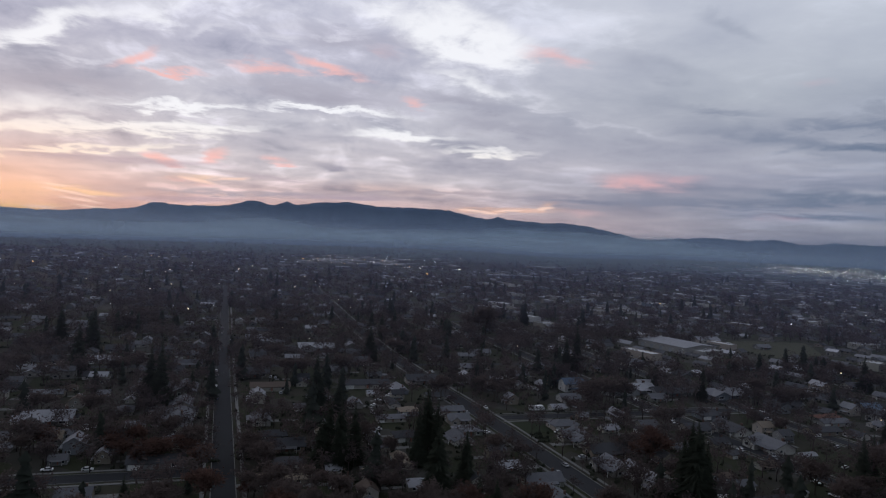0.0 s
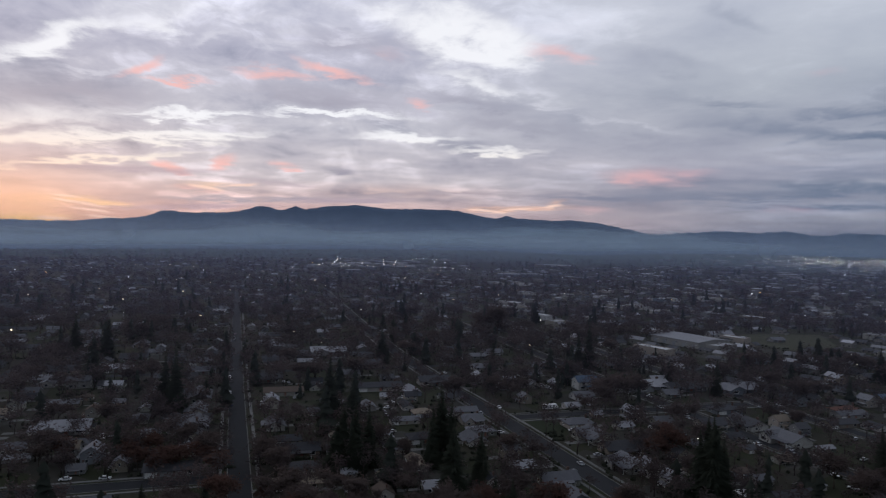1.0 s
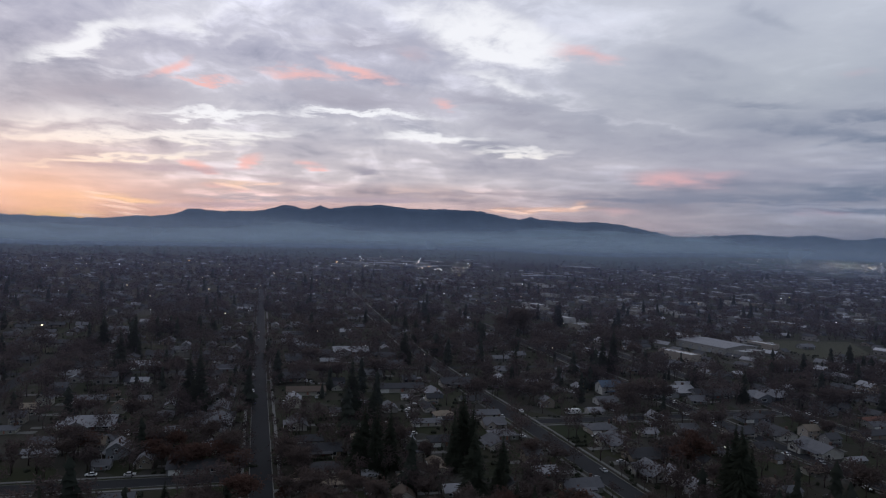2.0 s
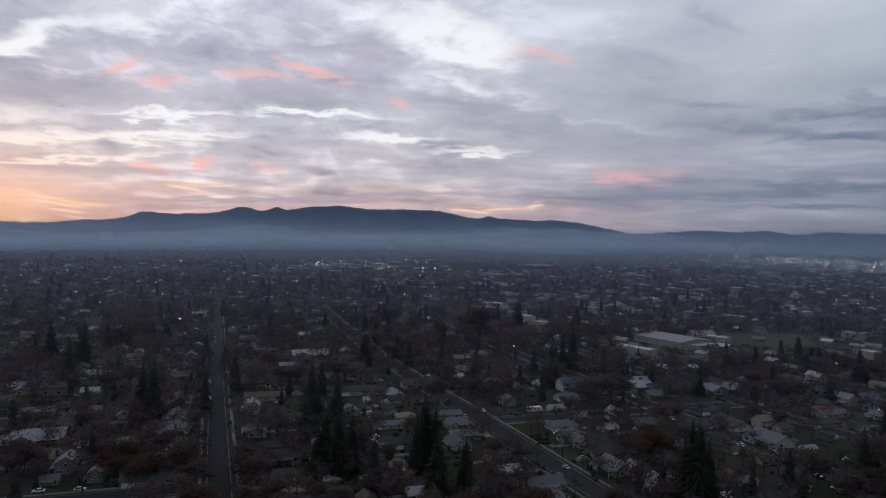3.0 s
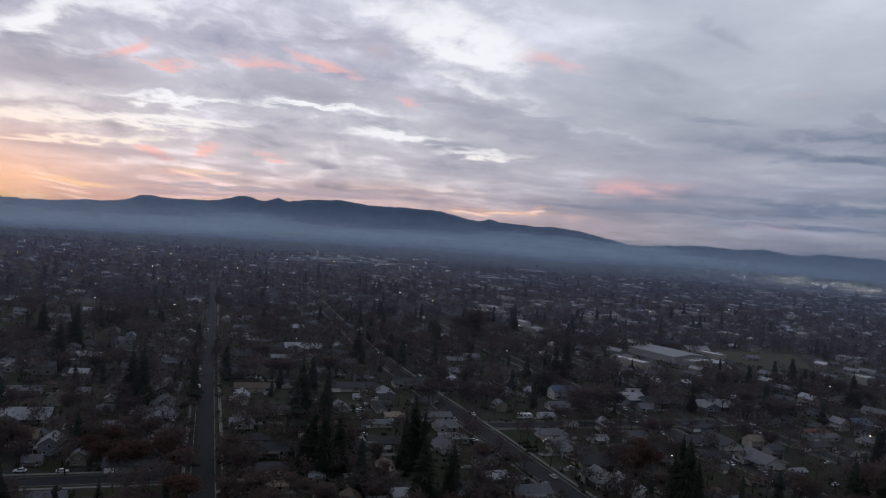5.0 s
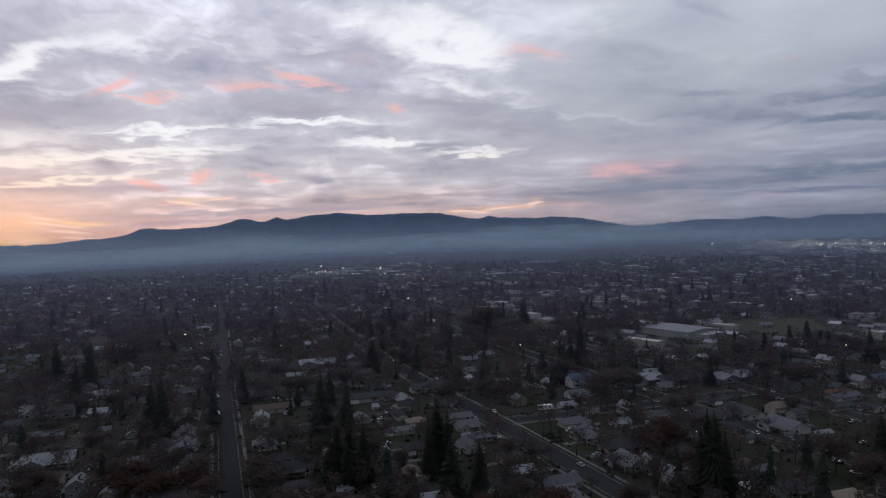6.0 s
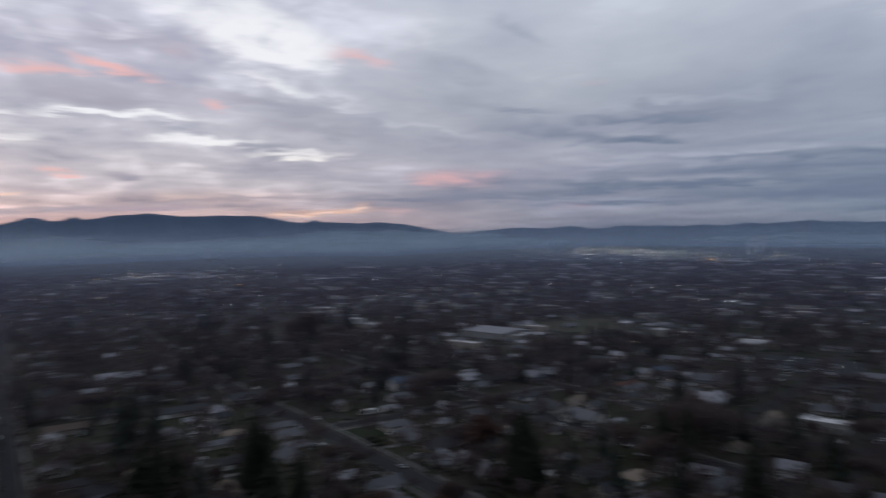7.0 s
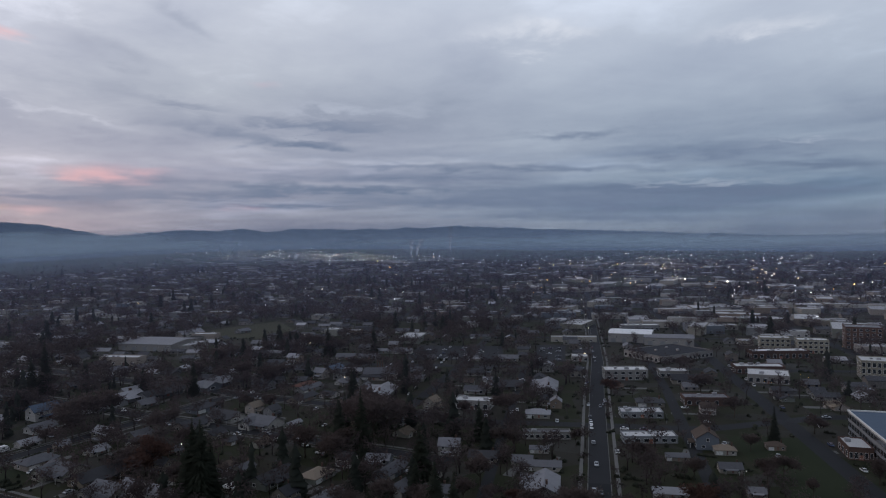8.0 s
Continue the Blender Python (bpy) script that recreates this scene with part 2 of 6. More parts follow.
    def patches(rows, lo, hi, ragged=1.0):
        total = None
        side = n.math("MULTIPLY", n.math("ADD", n.math("MULTIPLY", waz, ragged), n.math("MULTIPLY", az, 1 - ragged)), -1.0)
        rise = n.math("ADD", n.math("MULTIPLY", wel, ragged), n.math("MULTIPLY", el, 1 - ragged))
        at = n.add("ShaderNodeCombineXYZ", [side, rise, 0.0]).outputs[0]
        for a, e, ra, re, slope, strength in rows:
            g = n.add("ShaderNodeTexGradient", [at])
            g.gradient_type = "SPHERICAL"
            m = g.texture_mapping
            m.vector_type, m.translation, m.rotation, m.scale = "TEXTURE", (-a, e, 0.0), (0.0, 0.0, radians(slope)), (1.8 * ra, 1.8 * re, 1.0)
            one = n.add("ShaderNodeMapRange", [g.outputs["Fac"], 0.0, 1.0, 0.0, strength], interpolation_type="SMOOTHSTEP").outputs[0]
            total = one if total is None else n.math("MAXIMUM", total, one)
        rough = n.math("MULTIPLY", total, n.math("ADD", n.math("MULTIPLY_ADD", fine[0], 1.7, -0.55), n.math("MULTIPLY", crisp[0], 1.4)))
        return n.smooth(rough, lo, hi)

    col = n.mix(n.math("MULTIPLY", patches(DARK_BANKS, 0.0, 1.05, 0.6), 0.85), base, n.mix(n.smooth(az, -30.0, 10.0), srgb(104, 119, 146), srgb(160, 158, 176)))
    col = n.mix(n.math("MULTIPLY", patches(LOW_BANKS, 0.0, 1.0, 0.5), 0.85), col, n.mix(n.smooth(az, -30.0, 10.0), srgb(100, 116, 143), srgb(148, 146, 166)))
    col = n.mix(n.math("MULTIPLY", patches(PALE_PUFFS, 0.04, 0.9), 0.75), col, n.mix(n.smooth(az, -40.0, 0.0), srgb(196, 204, 220), srgb(228, 228, 240)))
    col = n.mix(n.math("MULTIPLY", patches(GLOWING_EDGES, 0.06, 1.0, 0.5), 0.8), col, n.mix(n.smooth(az, 14.0, 36.0), srgb(246, 196, 170), srgb(255, 218, 165)))
    bright = n.mix(n.smooth(el, 3.0, 10.0), srgb(255, 240, 222), srgb(248, 249, 255))
    col = n.mix(n.math("MULTIPLY", patches(BRIGHT_GAPS, 0.05, 0.85, 0.7), 0.95), col, bright)
    pink = n.mix(n.smooth(az, -22.0, 2.0), srgb(206, 168, 180), srgb(246, 190, 187))
    col = n.mix(n.math("MULTIPLY", patches(PINK_STREAKS, 0.12, 1.15, 0.5), 0.88), col, pink)
    # the glow where the sun went down
    for a, e, wide, high, much, tone in ((38.0, 3.0, 9.0, 4.0, 0.42, srgb(248, 204, 193)), (38.5, 1.8, 4.5, 2.2, 0.5, srgb(252, 196, 160)), (37.2, 0.5, 2.6, 0.7, 0.9, srgb(255, 214, 136))):
        da, de = n.math("DIVIDE", n.math("SUBTRACT", az, a), wide), n.math("DIVIDE", n.math("SUBTRACT", el, e), high)
        glow = n.math("EXPONENT", n.math("MULTIPLY", n.math("ADD", n.math("MULTIPLY", da, da), n.math("MULTIPLY", de, de)), -1.0))
        col = n.mix(n.math("MULTIPLY", glow, much), col, tone)
    # thin lit streaks and a lavender bank low over the ridge, before the glow
    col = n.mix(n.math("MULTIPLY", patches(SUNSET_BANKS, 0.0, 0.9, 0.3), 0.75), col, srgb(176, 160, 178))
    col = n.mix(n.math("MULTIPLY", patches(SUNSET_STREAKS, 0.05, 0.7, 0.15), 0.9), col, srgb(252, 218, 204))
    # the unseen deck overhead and to the east is darkened to dim the ground
    col = n.mix(dome, col, srgb(101, 102, 114))
    col = n.mix(east, col, srgb(96, 99, 113))
    clouds = n.add("ShaderNodeBackground", [col, 1.0]).outputs[0]
    sky = n.add("ShaderNodeTexSky", sky_type="NISHITA", sun_disc=False, sun_elevation=radians(2.0), sun_rotation=radians(-39.0), altitude=400.0).outputs[0]
    clear = n.add("ShaderNodeBackground", [sky, 0.10]).outputs[0]
    both = n.add("ShaderNodeMixShader", [0.93, clear, clouds]).outputs[0]
    n.add("ShaderNodeOutputWorld", [both])


build_world()

sun = new("sun", bpy.data.lights.new("sun", "SUN"))
sun.data.energy, sun.data.angle, sun.data.color = 0.5, radians(12), (1.0, 0.62, 0.36)
sun.matrix_world = look((0, 0, 300), (math.sin(radians(39)) * 1000, -math.cos(radians(39)) * 1000, 300 - 60))

# ---- materials ----


def material(name):
    m = bpy.data.materials.new(name)
    m.use_nodes = True
    return m, Nodes(m.node_tree)


def finish(m, n, colour, rough=0.8, metal=0.0, bump=None, strength=0.3, distance=0.05, alpha=None, emission=None, glow=0.0):
    inputs = {"Base Color": colour, "Roughness": rough, "Metallic": metal, "Specular IOR Level": 0.08 if rough >= 0.7 else 0.5}
    if bump is not None:
        inputs["Normal"] = n.add("ShaderNodeBump", {"Strength": strength, "Distance": distance, "Height": bump}).outputs[0]
    if alpha is not None:
        inputs["Alpha"] = alpha
    if emission is not None:
        inputs["Emission Color"], inputs["Emission Strength"] = emission, glow
    b = n.add("ShaderNodeBsdfPrincipled", inputs)
    n.add("ShaderNodeOutputMaterial", [b.outputs[0]])
    return m


def varied(name, dark, light, rough=0.8, scale=1.0, fine=12.0, by="object", spread=0.5, metal=0.0, bump=0.2):
    """A surface between two colours: by object or island, by stains and by grain."""
    m, n = material(name)
    at = n.add("ShaderNodeTexCoord").outputs["Object"]
    chance = n.add("ShaderNodeObjectInfo").outputs["Random"] if by == "object" else n.add("ShaderNodeNewGeometry").outputs["Random Per Island"]
    stain, grain = n.noise(at, scale, 5.0)[0], n.noise(at, fine, 3.0, 0.7)[0]
    f = n.math("ADD", n.math("MULTIPLY", chance, spread), n.math("MULTIPLY", stain, 1 - spread))
    f = n.math("ADD", f, n.math("MULTIPLY", n.math("SUBTRACT", grain, 0.5), 0.5), clamp=True)
    return finish(m, n, n.mix(f, (*dark, 1), (*light, 1)), rough, metal, grain, bump)


def twiggy(name, dark, light, through_=0.5, scale=1.0, fine=12.0):
    """Fine twigs, leaves and needles: round and thin, they scatter light to both sides."""
    m, n = material(name)
    at = n.add("ShaderNodeTexCoord").outputs["Object"]
    chance = n.add("ShaderNodeObjectInfo").outputs["Random"]
    stain, grain = n.noise(at, scale, 4.0)[0], n.noise(at, fine, 3.0, 0.7)[0]
    f = n.math("ADD", n.math("MULTIPLY", chance, 0.3), n.math("ADD", n.math("MULTIPLY_ADD", stain, 1.6, -0.45), n.math("MULTIPLY", n.math("SUBTRACT", grain, 0.5), 0.4)), clamp=True)
    col = n.mix(f, (*dark, 1), (*light, 1))
    near, far = n.add("ShaderNodeBsdfDiffuse", [col]).outputs[0], n.add("ShaderNodeBsdfTranslucent", [col]).outputs[0]
    n.add("ShaderNodeOutputMaterial", [n.add("ShaderNodeMixShader", [through_, near, far]).outputs[0]])
    return m


def siding(by, worn=0.45):
    m, n = material("painted_siding")
    at = n.add("ShaderNodeTexCoord").outputs["Object"]
    chance = n.add("ShaderNodeObjectInfo").outputs["Random"] if by == "object" else n.add("ShaderNodeNewGeometry").outputs["Random Per Island"]
    paint = n.ramp(chance, [(0.0, (0.55, 0.54, 0.5)), (0.18, (0.3, 0.27, 0.22)), (0.34, (0.16, 0.19, 0.23)), (0.5, (0.45, 0.42, 0.36)), (0.66, (0.2, 0.22, 0.19)), (0.82, (0.26, 0.2, 0.15)), (1.0, (0.6, 0.59, 0.57))])
    stain = n.noise(at, 0.8, 5.0)[0]
    boards = n.add("ShaderNodeTexWave", {"Vector": at, "Scale": 1.6, "Distortion": 0.0}, bands_direction="Z", wave_profile="SAW").outputs[1]
    paint = n.mix(n.math("MULTIPLY", stain, worn), paint, (0.1, 0.095, 0.09, 1))
    return finish(m, n, paint, 0.75, 0, boards, 0.25)


def shingles(name, dark, light, by="object", rough=0.9):
    m, n = material(name)
    at = n.add("ShaderNodeTexCoord").outputs["Object"]
    chance = n.add("ShaderNodeObjectInfo").outputs["Random"] if by == "object" else n.add("ShaderNodeNewGeometry").outputs["Random Per Island"]
    stain, grain = n.noise(at, 0.45, 6.0, 0.65)[0], n.noise(at, 6.0, 3.0, 0.7)[0]
    rows = n.add("ShaderNodeTexWave", {"Vector": at, "Scale": 2.2, "Distortion": 0.6, "Detail": 2.0}, bands_direction="Z", wave_profile="SAW").outputs[1]
    if by == "island":
        chance = n.math("MULTIPLY", n.math("POWER", chance, 5.0), 1.3)
    f = n.math("ADD", n.math("MULTIPLY", chance, 0.7 if by == "island" else 0.6), n.math("MULTIPLY", stain, 0.2 if by == "island" else 0.5))
    f = n.math("ADD", f, n.math("MULTIPLY", n.math("SUBTRACT", grain, 0.5), 0.4), clamp=True)
    moss = n.smooth(n.noise(at, 0.22, 4.0)[0], 0.62, 0.78)
    col = n.mix(n.math("MULTIPLY", moss, 0.35), n.mix(f, (*dark, 1), (*light, 1)), (0.05, 0.06, 0.035, 1))
    return finish(m, n, col, rough, 0, rows, 0.35)


def glowing(name, colour, strength):
    m, n = material(name)
    return finish(m, n, (*colour, 1), 0.4, emission=(*colour, 1), glow=strength)


SIDING, SIDING_FAR = siding("object", 0.6), siding("island", 1.3)
ROOFS = {
    "dark": shingles("charcoal_shingles", (0.025, 0.026, 0.03), (0.075, 0.075, 0.08)),
    "mid": shingles("grey_shingles", (0.062, 0.063, 0.071), (0.155, 0.155, 0.165)),
    "light": shingles("pale_grey_shingles", (0.13, 0.13, 0.142), (0.31, 0.31, 0.325)),
    "white": shingles("white_roof_sheet", (0.6, 0.6, 0.6), (0.78, 0.78, 0.77), rough=0.5),
    "brown": shingles("brown_shingles", (0.055, 0.043, 0.035), (0.11, 0.085, 0.07)),
    "tan": shingles("tan_shingles", (0.13, 0.108, 0.085), (0.25, 0.205, 0.16)),
    "red": shingles("faded_red_shingles", (0.075, 0.04, 0.032), (0.13, 0.07, 0.055)),
    "blue": shingles("slate_blue_shingles", (0.06, 0.08, 0.115), (0.11, 0.145, 0.19)),
}
ROOF_FAR = shingles("far_roofs", (0.026, 0.027, 0.031), (0.42, 0.42, 0.44), by="island")
FLAT_FAR = shingles("far_flat_roofs", (0.2, 0.2, 0.21), (0.6, 0.6, 0.6), by="island")
FLAT = shingles("flat_roof_sheet", (0.14, 0.14, 0.15), (0.58, 0.58, 0.58))
TRIM = varied("white_trim", (0.5, 0.5, 0.48), (0.75, 0.75, 0.73), 0.6)
CONCRETE = varied("concrete", (0.075, 0.075, 0.073), (0.18, 0.176, 0.168), 0.9, 0.3, 4.0)
ASPHALT = varied("asphalt", (0.019, 0.02, 0.022), (0.036, 0.037, 0.04), 0.85, 0.05, 3.0)
GREY_PANEL = varied("grey_cladding", (0.16, 0.17, 0.18), (0.27, 0.28, 0.29), 0.75, 0.3)
STUCCO = varied("pale_stucco", (0.17, 0.165, 0.155), (0.32, 0.31, 0.295), 0.85, 0.3)
TAN_WALL = varied("tan_masonry", (0.19, 0.18, 0.14), (0.31, 0.29, 0.235), 0.85, 0.3)
BRICK = varied("red_brick", (0.075, 0.048, 0.04), (0.125, 0.082, 0.068), 0.85, 0.4, 9.0)
MEMBRANE = varied("pale_roof_membrane", (0.4, 0.4, 0.4), (0.66, 0.66, 0.65), 0.7, 0.12)
DARK_MEMBRANE = varied("dark_roof_membrane", (0.022, 0.023, 0.027), (0.045, 0.046, 0.052), 0.8, 0.12)
GREY_MEMBRANE = varied("grey_roof_membrane", (0.1, 0.1, 0.11), (0.24, 0.24, 0.25), 0.7, 0.12)
WOOD = varied("weathered_wood", (0.08, 0.06, 0.045), (0.2, 0.16, 0.12), 0.85)
DOOR_PAINT = varied("door_paint", (0.06, 0.04, 0.035), (0.3, 0.12, 0.08), 0.5, spread=0.9)
BARK = varied("bark", (0.035, 0.028, 0.022), (0.09, 0.075, 0.06), 0.95)
TWIGS = twiggy("winter_twigs", (0.066, 0.053, 0.051), (0.15, 0.117, 0.108))
RUST = twiggy("dry_rust_leaves", (0.075, 0.046, 0.041), (0.14, 0.084, 0.069))
NEEDLES = twiggy("fir_needles", (0.03, 0.036, 0.027), (0.064, 0.07, 0.053), 0.45)
WOODS_FAR = twiggy("far_treetops", (0.045, 0.037, 0.039), (0.125, 0.099, 0.096), 0.5, 0.035, 0.2)
FIRS_FAR = twiggy("far_conifers", (0.026, 0.031, 0.026), (0.058, 0.064, 0.053), 0.45, 0.04, 0.3)
SHRUBS = varied("evergreen_shrubs", (0.018, 0.022, 0.015), (0.045, 0.046, 0.034), 0.95, by="island", spread=0.6)
PAINTS = [varied("car_paint", a, b, 0.3, spread=0.9, metal=0.2, bump=0.0) for a, b in (((0.6, 0.6, 0.6), (0.8, 0.8, 0.8)), ((0.02, 0.02, 0.025), (0.12, 0.13, 0.15)), ((0.25, 0.26, 0.28), (0.45, 0.46, 0.48)), ((0.12, 0.02, 0.02), (0.04, 0.07, 0.16)))]
RUBBER = varied("tyre_rubber", (0.015, 0.015, 0.015), (0.03, 0.03, 0.03), 0.9)
STEEL = varied("galvanised_steel", (0.3, 0.3, 0.31), (0.45, 0.45, 0.46), 0.5, metal=0.7)
GLASS = varied("dark_window_glass", (0.015, 0.018, 0.022), (0.04, 0.045, 0.05), 0.12, bump=0.0)
GLOW_WARM = glowing("warm_lamp", (1.0, 0.78, 0.5), 2.6)
GLOW_WHITE = glowing("white_lamp", (1.0, 0.95, 0.86), 3.5)
GLOW_ORANGE = glowing("sodium_lamp", (1.0, 0.5, 0.12), 3.5)
GLOW_RED = glowing("red_lamp", (1.0, 0.12, 0.06), 2.5)
STREET_GLOW = glowing("street_lamp_glow", (1.0, 0.86, 0.66), 12.0)
FAR_WHITE = glowing("far_white_lamp", (1.0, 0.95, 0.92), 8.0)
FAR_WARM = glowing("far_warm_lamp", (1.0, 0.8, 0.58), 12.0)
FAR_ORANGE = glowing("far_sodium_lamp", (1.0, 0.5, 0.14), 13.0)


def ground_material():
    m, n = material("town_ground")
    at = n.add("ShaderNodeNewGeometry").outputs["Position"]
    lots = n.add("ShaderNodeTexVoronoi", {"Vector": at, "Scale": 0.055, "Randomness": 0.9}).outputs["Color"]
    lot = n.add("ShaderNodeSeparateColor", [lots]).outputs[0]
    stain, grain = n.noise(at, 0.05, 6.0, 0.6)[0], n.noise(at, 0.9, 4.0, 0.7)[0]
    col = n.ramp(n.math("ADD", n.math("MULTIPLY", lot, 0.55), n.math("MULTIPLY", stain, 0.45)), [(0.15, (0.022, 0.026, 0.014)), (0.4, (0.03, 0.034, 0.018)), (0.55, (0.036, 0.032, 0.025)), (0.72, (0.046, 0.044, 0.04)), (0.9, (0.07, 0.068, 0.066))])
    col = n.mix(n.math("MULTIPLY", grain, 0.5), col, (0.03, 0.03, 0.02, 1))
    # open farmland beyond the town
    x, y, _ = n.add("ShaderNodeSeparateXYZ", [at]).outputs
    r = n.math("SQRT", n.math("ADD", n.math("MULTIPLY", x, x), n.math("MULTIPLY", y, y)))
    farm = n.ramp(n.noise(at, 0.0028, 3.0, 0.5)[0], [(0.35, (0.028, 0.038, 0.034)), (0.5, (0.04, 0.058, 0.043)), (0.62, (0.042, 0.047, 0.045))])
    col = n.mix(n.smooth(n.math("ADD", r, n.math("MULTIPLY", stain, 500.0)), 2800.0, 3500.0), col, farm)
    return finish(m, n, col, 0.95, 0, grain, 0.4)


GROUND = ground_material()
LAWN = varied("winter_lawn", (0.018, 0.024, 0.013), (0.034, 0.04, 0.022), 0.95, 0.04, 1.5)
FIELD = varied("sports_field_turf", (0.04, 0.043, 0.026), (0.062, 0.06, 0.042), 0.95, 0.02, 0.8)

# ---- mesh helpers ----


class Shape:
    """Collects vertices and faces of one mesh, with a material slot for each face."""

    def __init__(self):
        self.v, self.f, self.s = [], [], []

    def add(self, verts, faces, slot=0):
        k = len(self.v)
        self.v += [tuple(p) for p in verts]
        self.f += [tuple(k + i for i in f) for f in faces]
        self.s += [slot] * len(faces)
        return self

    def box(self, x0, x1, y0, y1, z0, z1, slot=0):
        v = [(x, y, z) for z in (z0, z1) for x, y in ((x0, y0), (x1, y0), (x1, y1), (x0, y1))]
        return self.add(v, [(3, 2, 1, 0), (4, 5, 6, 7), (0, 1, 5, 4), (1, 2, 6, 5), (2, 3, 7, 6), (3, 0, 4, 7)], slot)

    def slab(self, ring, down, slot=0):
        """A sheet over a ring of points, given thickness downwards."""
        n = len(ring)
        v = list(ring) + [(x, y, z - down) for x, y, z in ring]
        f = [tuple(range(n)), tuple(range(2 * n - 1, n - 1, -1))] + [(i, n + i, n + (i + 1) % n, (i + 1) % n) for i in range(n)]
        return self.add(v, f, slot)

    def tube(self, a, b, ra, rb, sides=6, slot=0):
        a, b = Vector(a), Vector(b)
        q = (b - a).to_track_quat("Z", "Y")
        v = []
        for at, r in ((a, ra), (b, rb)):
            v += [at + q @ Vector((r * math.cos(2 * math.pi * i / sides), r * math.sin(2 * math.pi * i / sides), 0)) for i in range(sides)]
        f = [(i, (i + 1) % sides, sides + (i + 1) % sides, sides + i) for i in range(sides)]
        return self.add(v, f + [tuple(range(sides - 1, -1, -1)), tuple(range(sides, 2 * sides))], slot)

    def mesh(self, name, *mats):
        me = bpy.data.meshes.new(name)
        me.from_pydata(self.v, [], self.f)
        for m in mats:
            me.materials.append(m)
        if len(mats) > 1:
            me.polygons.foreach_set("material_index", self.s)
        me.update()
        return me


def part(name, shape, mat, parent, label="", at=None):
    ob = new(name, shape if isinstance(shape, bpy.types.Mesh) else shape.mesh(name, mat))
    ob.parent = parent
    if at is not None:
        ob.matrix_basis = at
    return tagged(ob, label)


def thing(name, label, category, group="", kind=""):
    return tagged(new(name), label, category, group, kind)


def stuff(name, label, category, verts, faces, slots, mats, kind="stuff"):
    me = bpy.data.meshes.new(name)
    me.from_pydata(verts, [], faces)
    for m in mats:
        me.materials.append(m)
    me.polygons.foreach_set("material_index", slots)
    me.update()
    return tagged(new(name, me), label, category, "", kind)


class Crowd:
    """Many turned and scaled copies of small shapes, joined into one mesh of triangles."""

    def __init__(self):
        self.v, self.f, self.count = [], [], 0

    def plant(self, s, x, y, z, turn, wide, high):
        if s not in CROWD_ARRAYS:
            CROWD_ARRAYS[s] = (np.array(s.v, dtype=np.float32), np.array([(q[0], q[i], q[i + 1]) for q in s.f for i in range(1, len(q) - 1)], dtype=np.int32))
        p, tri = CROWD_ARRAYS[s]
        c, si = math.cos(turn) * wide, math.sin(turn) * wide
        self.v.append(np.column_stack((x + c * p[:, 0] - si * p[:, 1], y + si * p[:, 0] + c * p[:, 1], z + high * p[:, 2])))
        self.f.append(tri + self.count)
        self.count += len(p)

    def finish(self, name, label, category, mat):
        v, f = np.concatenate(self.v).astype(np.float32), np.concatenate(self.f).astype(np.int32)
        me = bpy.data.meshes.new(name)
        me.vertices.add(len(v))
        me.vertices.foreach_set("co", v.ravel())
        me.loops.add(len(f) * 3)
        me.loops.foreach_set("vertex_index", f.ravel())
        me.polygons.add(len(f))
        me.polygons.foreach_set("loop_start", np.arange(0, len(f) * 3, 3, dtype=np.int32))
        me.materials.append(mat)
        me.update(calc_edges=True)
        return tagged(new(name, me), label, category, "", "stuff")


CROWD_ARRAYS = {}

# ---- lie of the land ----
# bearings (degrees to the left) and how high the far edge of the plain stands there (degrees)
PLAIN_EDGE = ((-180, -0.6), (-120, -0.6), (-74, -1.3), (-60, -1.1), (-50, -0.9), (-40, -0.62), (-28, -0.35), (-17, -0.4), (-7, -0.8), (3, -0.65), (25, -1.05), (37, -1.3), (60, -1.3), (180, -0.6))


def land(x, y):
    """Height of the ground: flat under the town, rising gently towards the hills."""
    r, az = np.hypot(x, y), np.degrees(np.arctan2(-x, y))
    edge = 100 + 4300 * np.tan(np.radians(np.interp(az, [b[0] for b in PLAIN_EDGE], [b[1] for b in PLAIN_EDGE])))
    t = np.clip((r - 1500) / 2900, 0, 1)
    return t * t * (3 - 2 * t) * edge


def build_ground():
    rings = [0, 60, 120, 200, 300, 420, 560, 720, 900, 1100, 1300] + list(range(1500, 4600, 150)) + [4600, 4700, 4850]
    n = 180
    v, f = [(0, 0, 0)], []
    for r in rings[1:]:
        for i in range(n):
            a = 2 * math.pi * i / n
            x, y = -r * math.sin(a), r * math.cos(a)
            v.append((x, y, float(land(x, y))))
    f += [(0, 1 + i, 1 + (i + 1) % n) for i in range(n)]
    for k in range(len(rings) - 2):
        a, b = 1 + k * n, 1 + (k + 1) * n
        f += [(a + i, b + i, b + (i + 1) % n, a + (i + 1) % n) for i in range(n)]
    return stuff("ground", "dark winter lawns, bare lots and farmland", "ground", v, f, [0] * len(f), [GROUND], "structure")


build_ground()

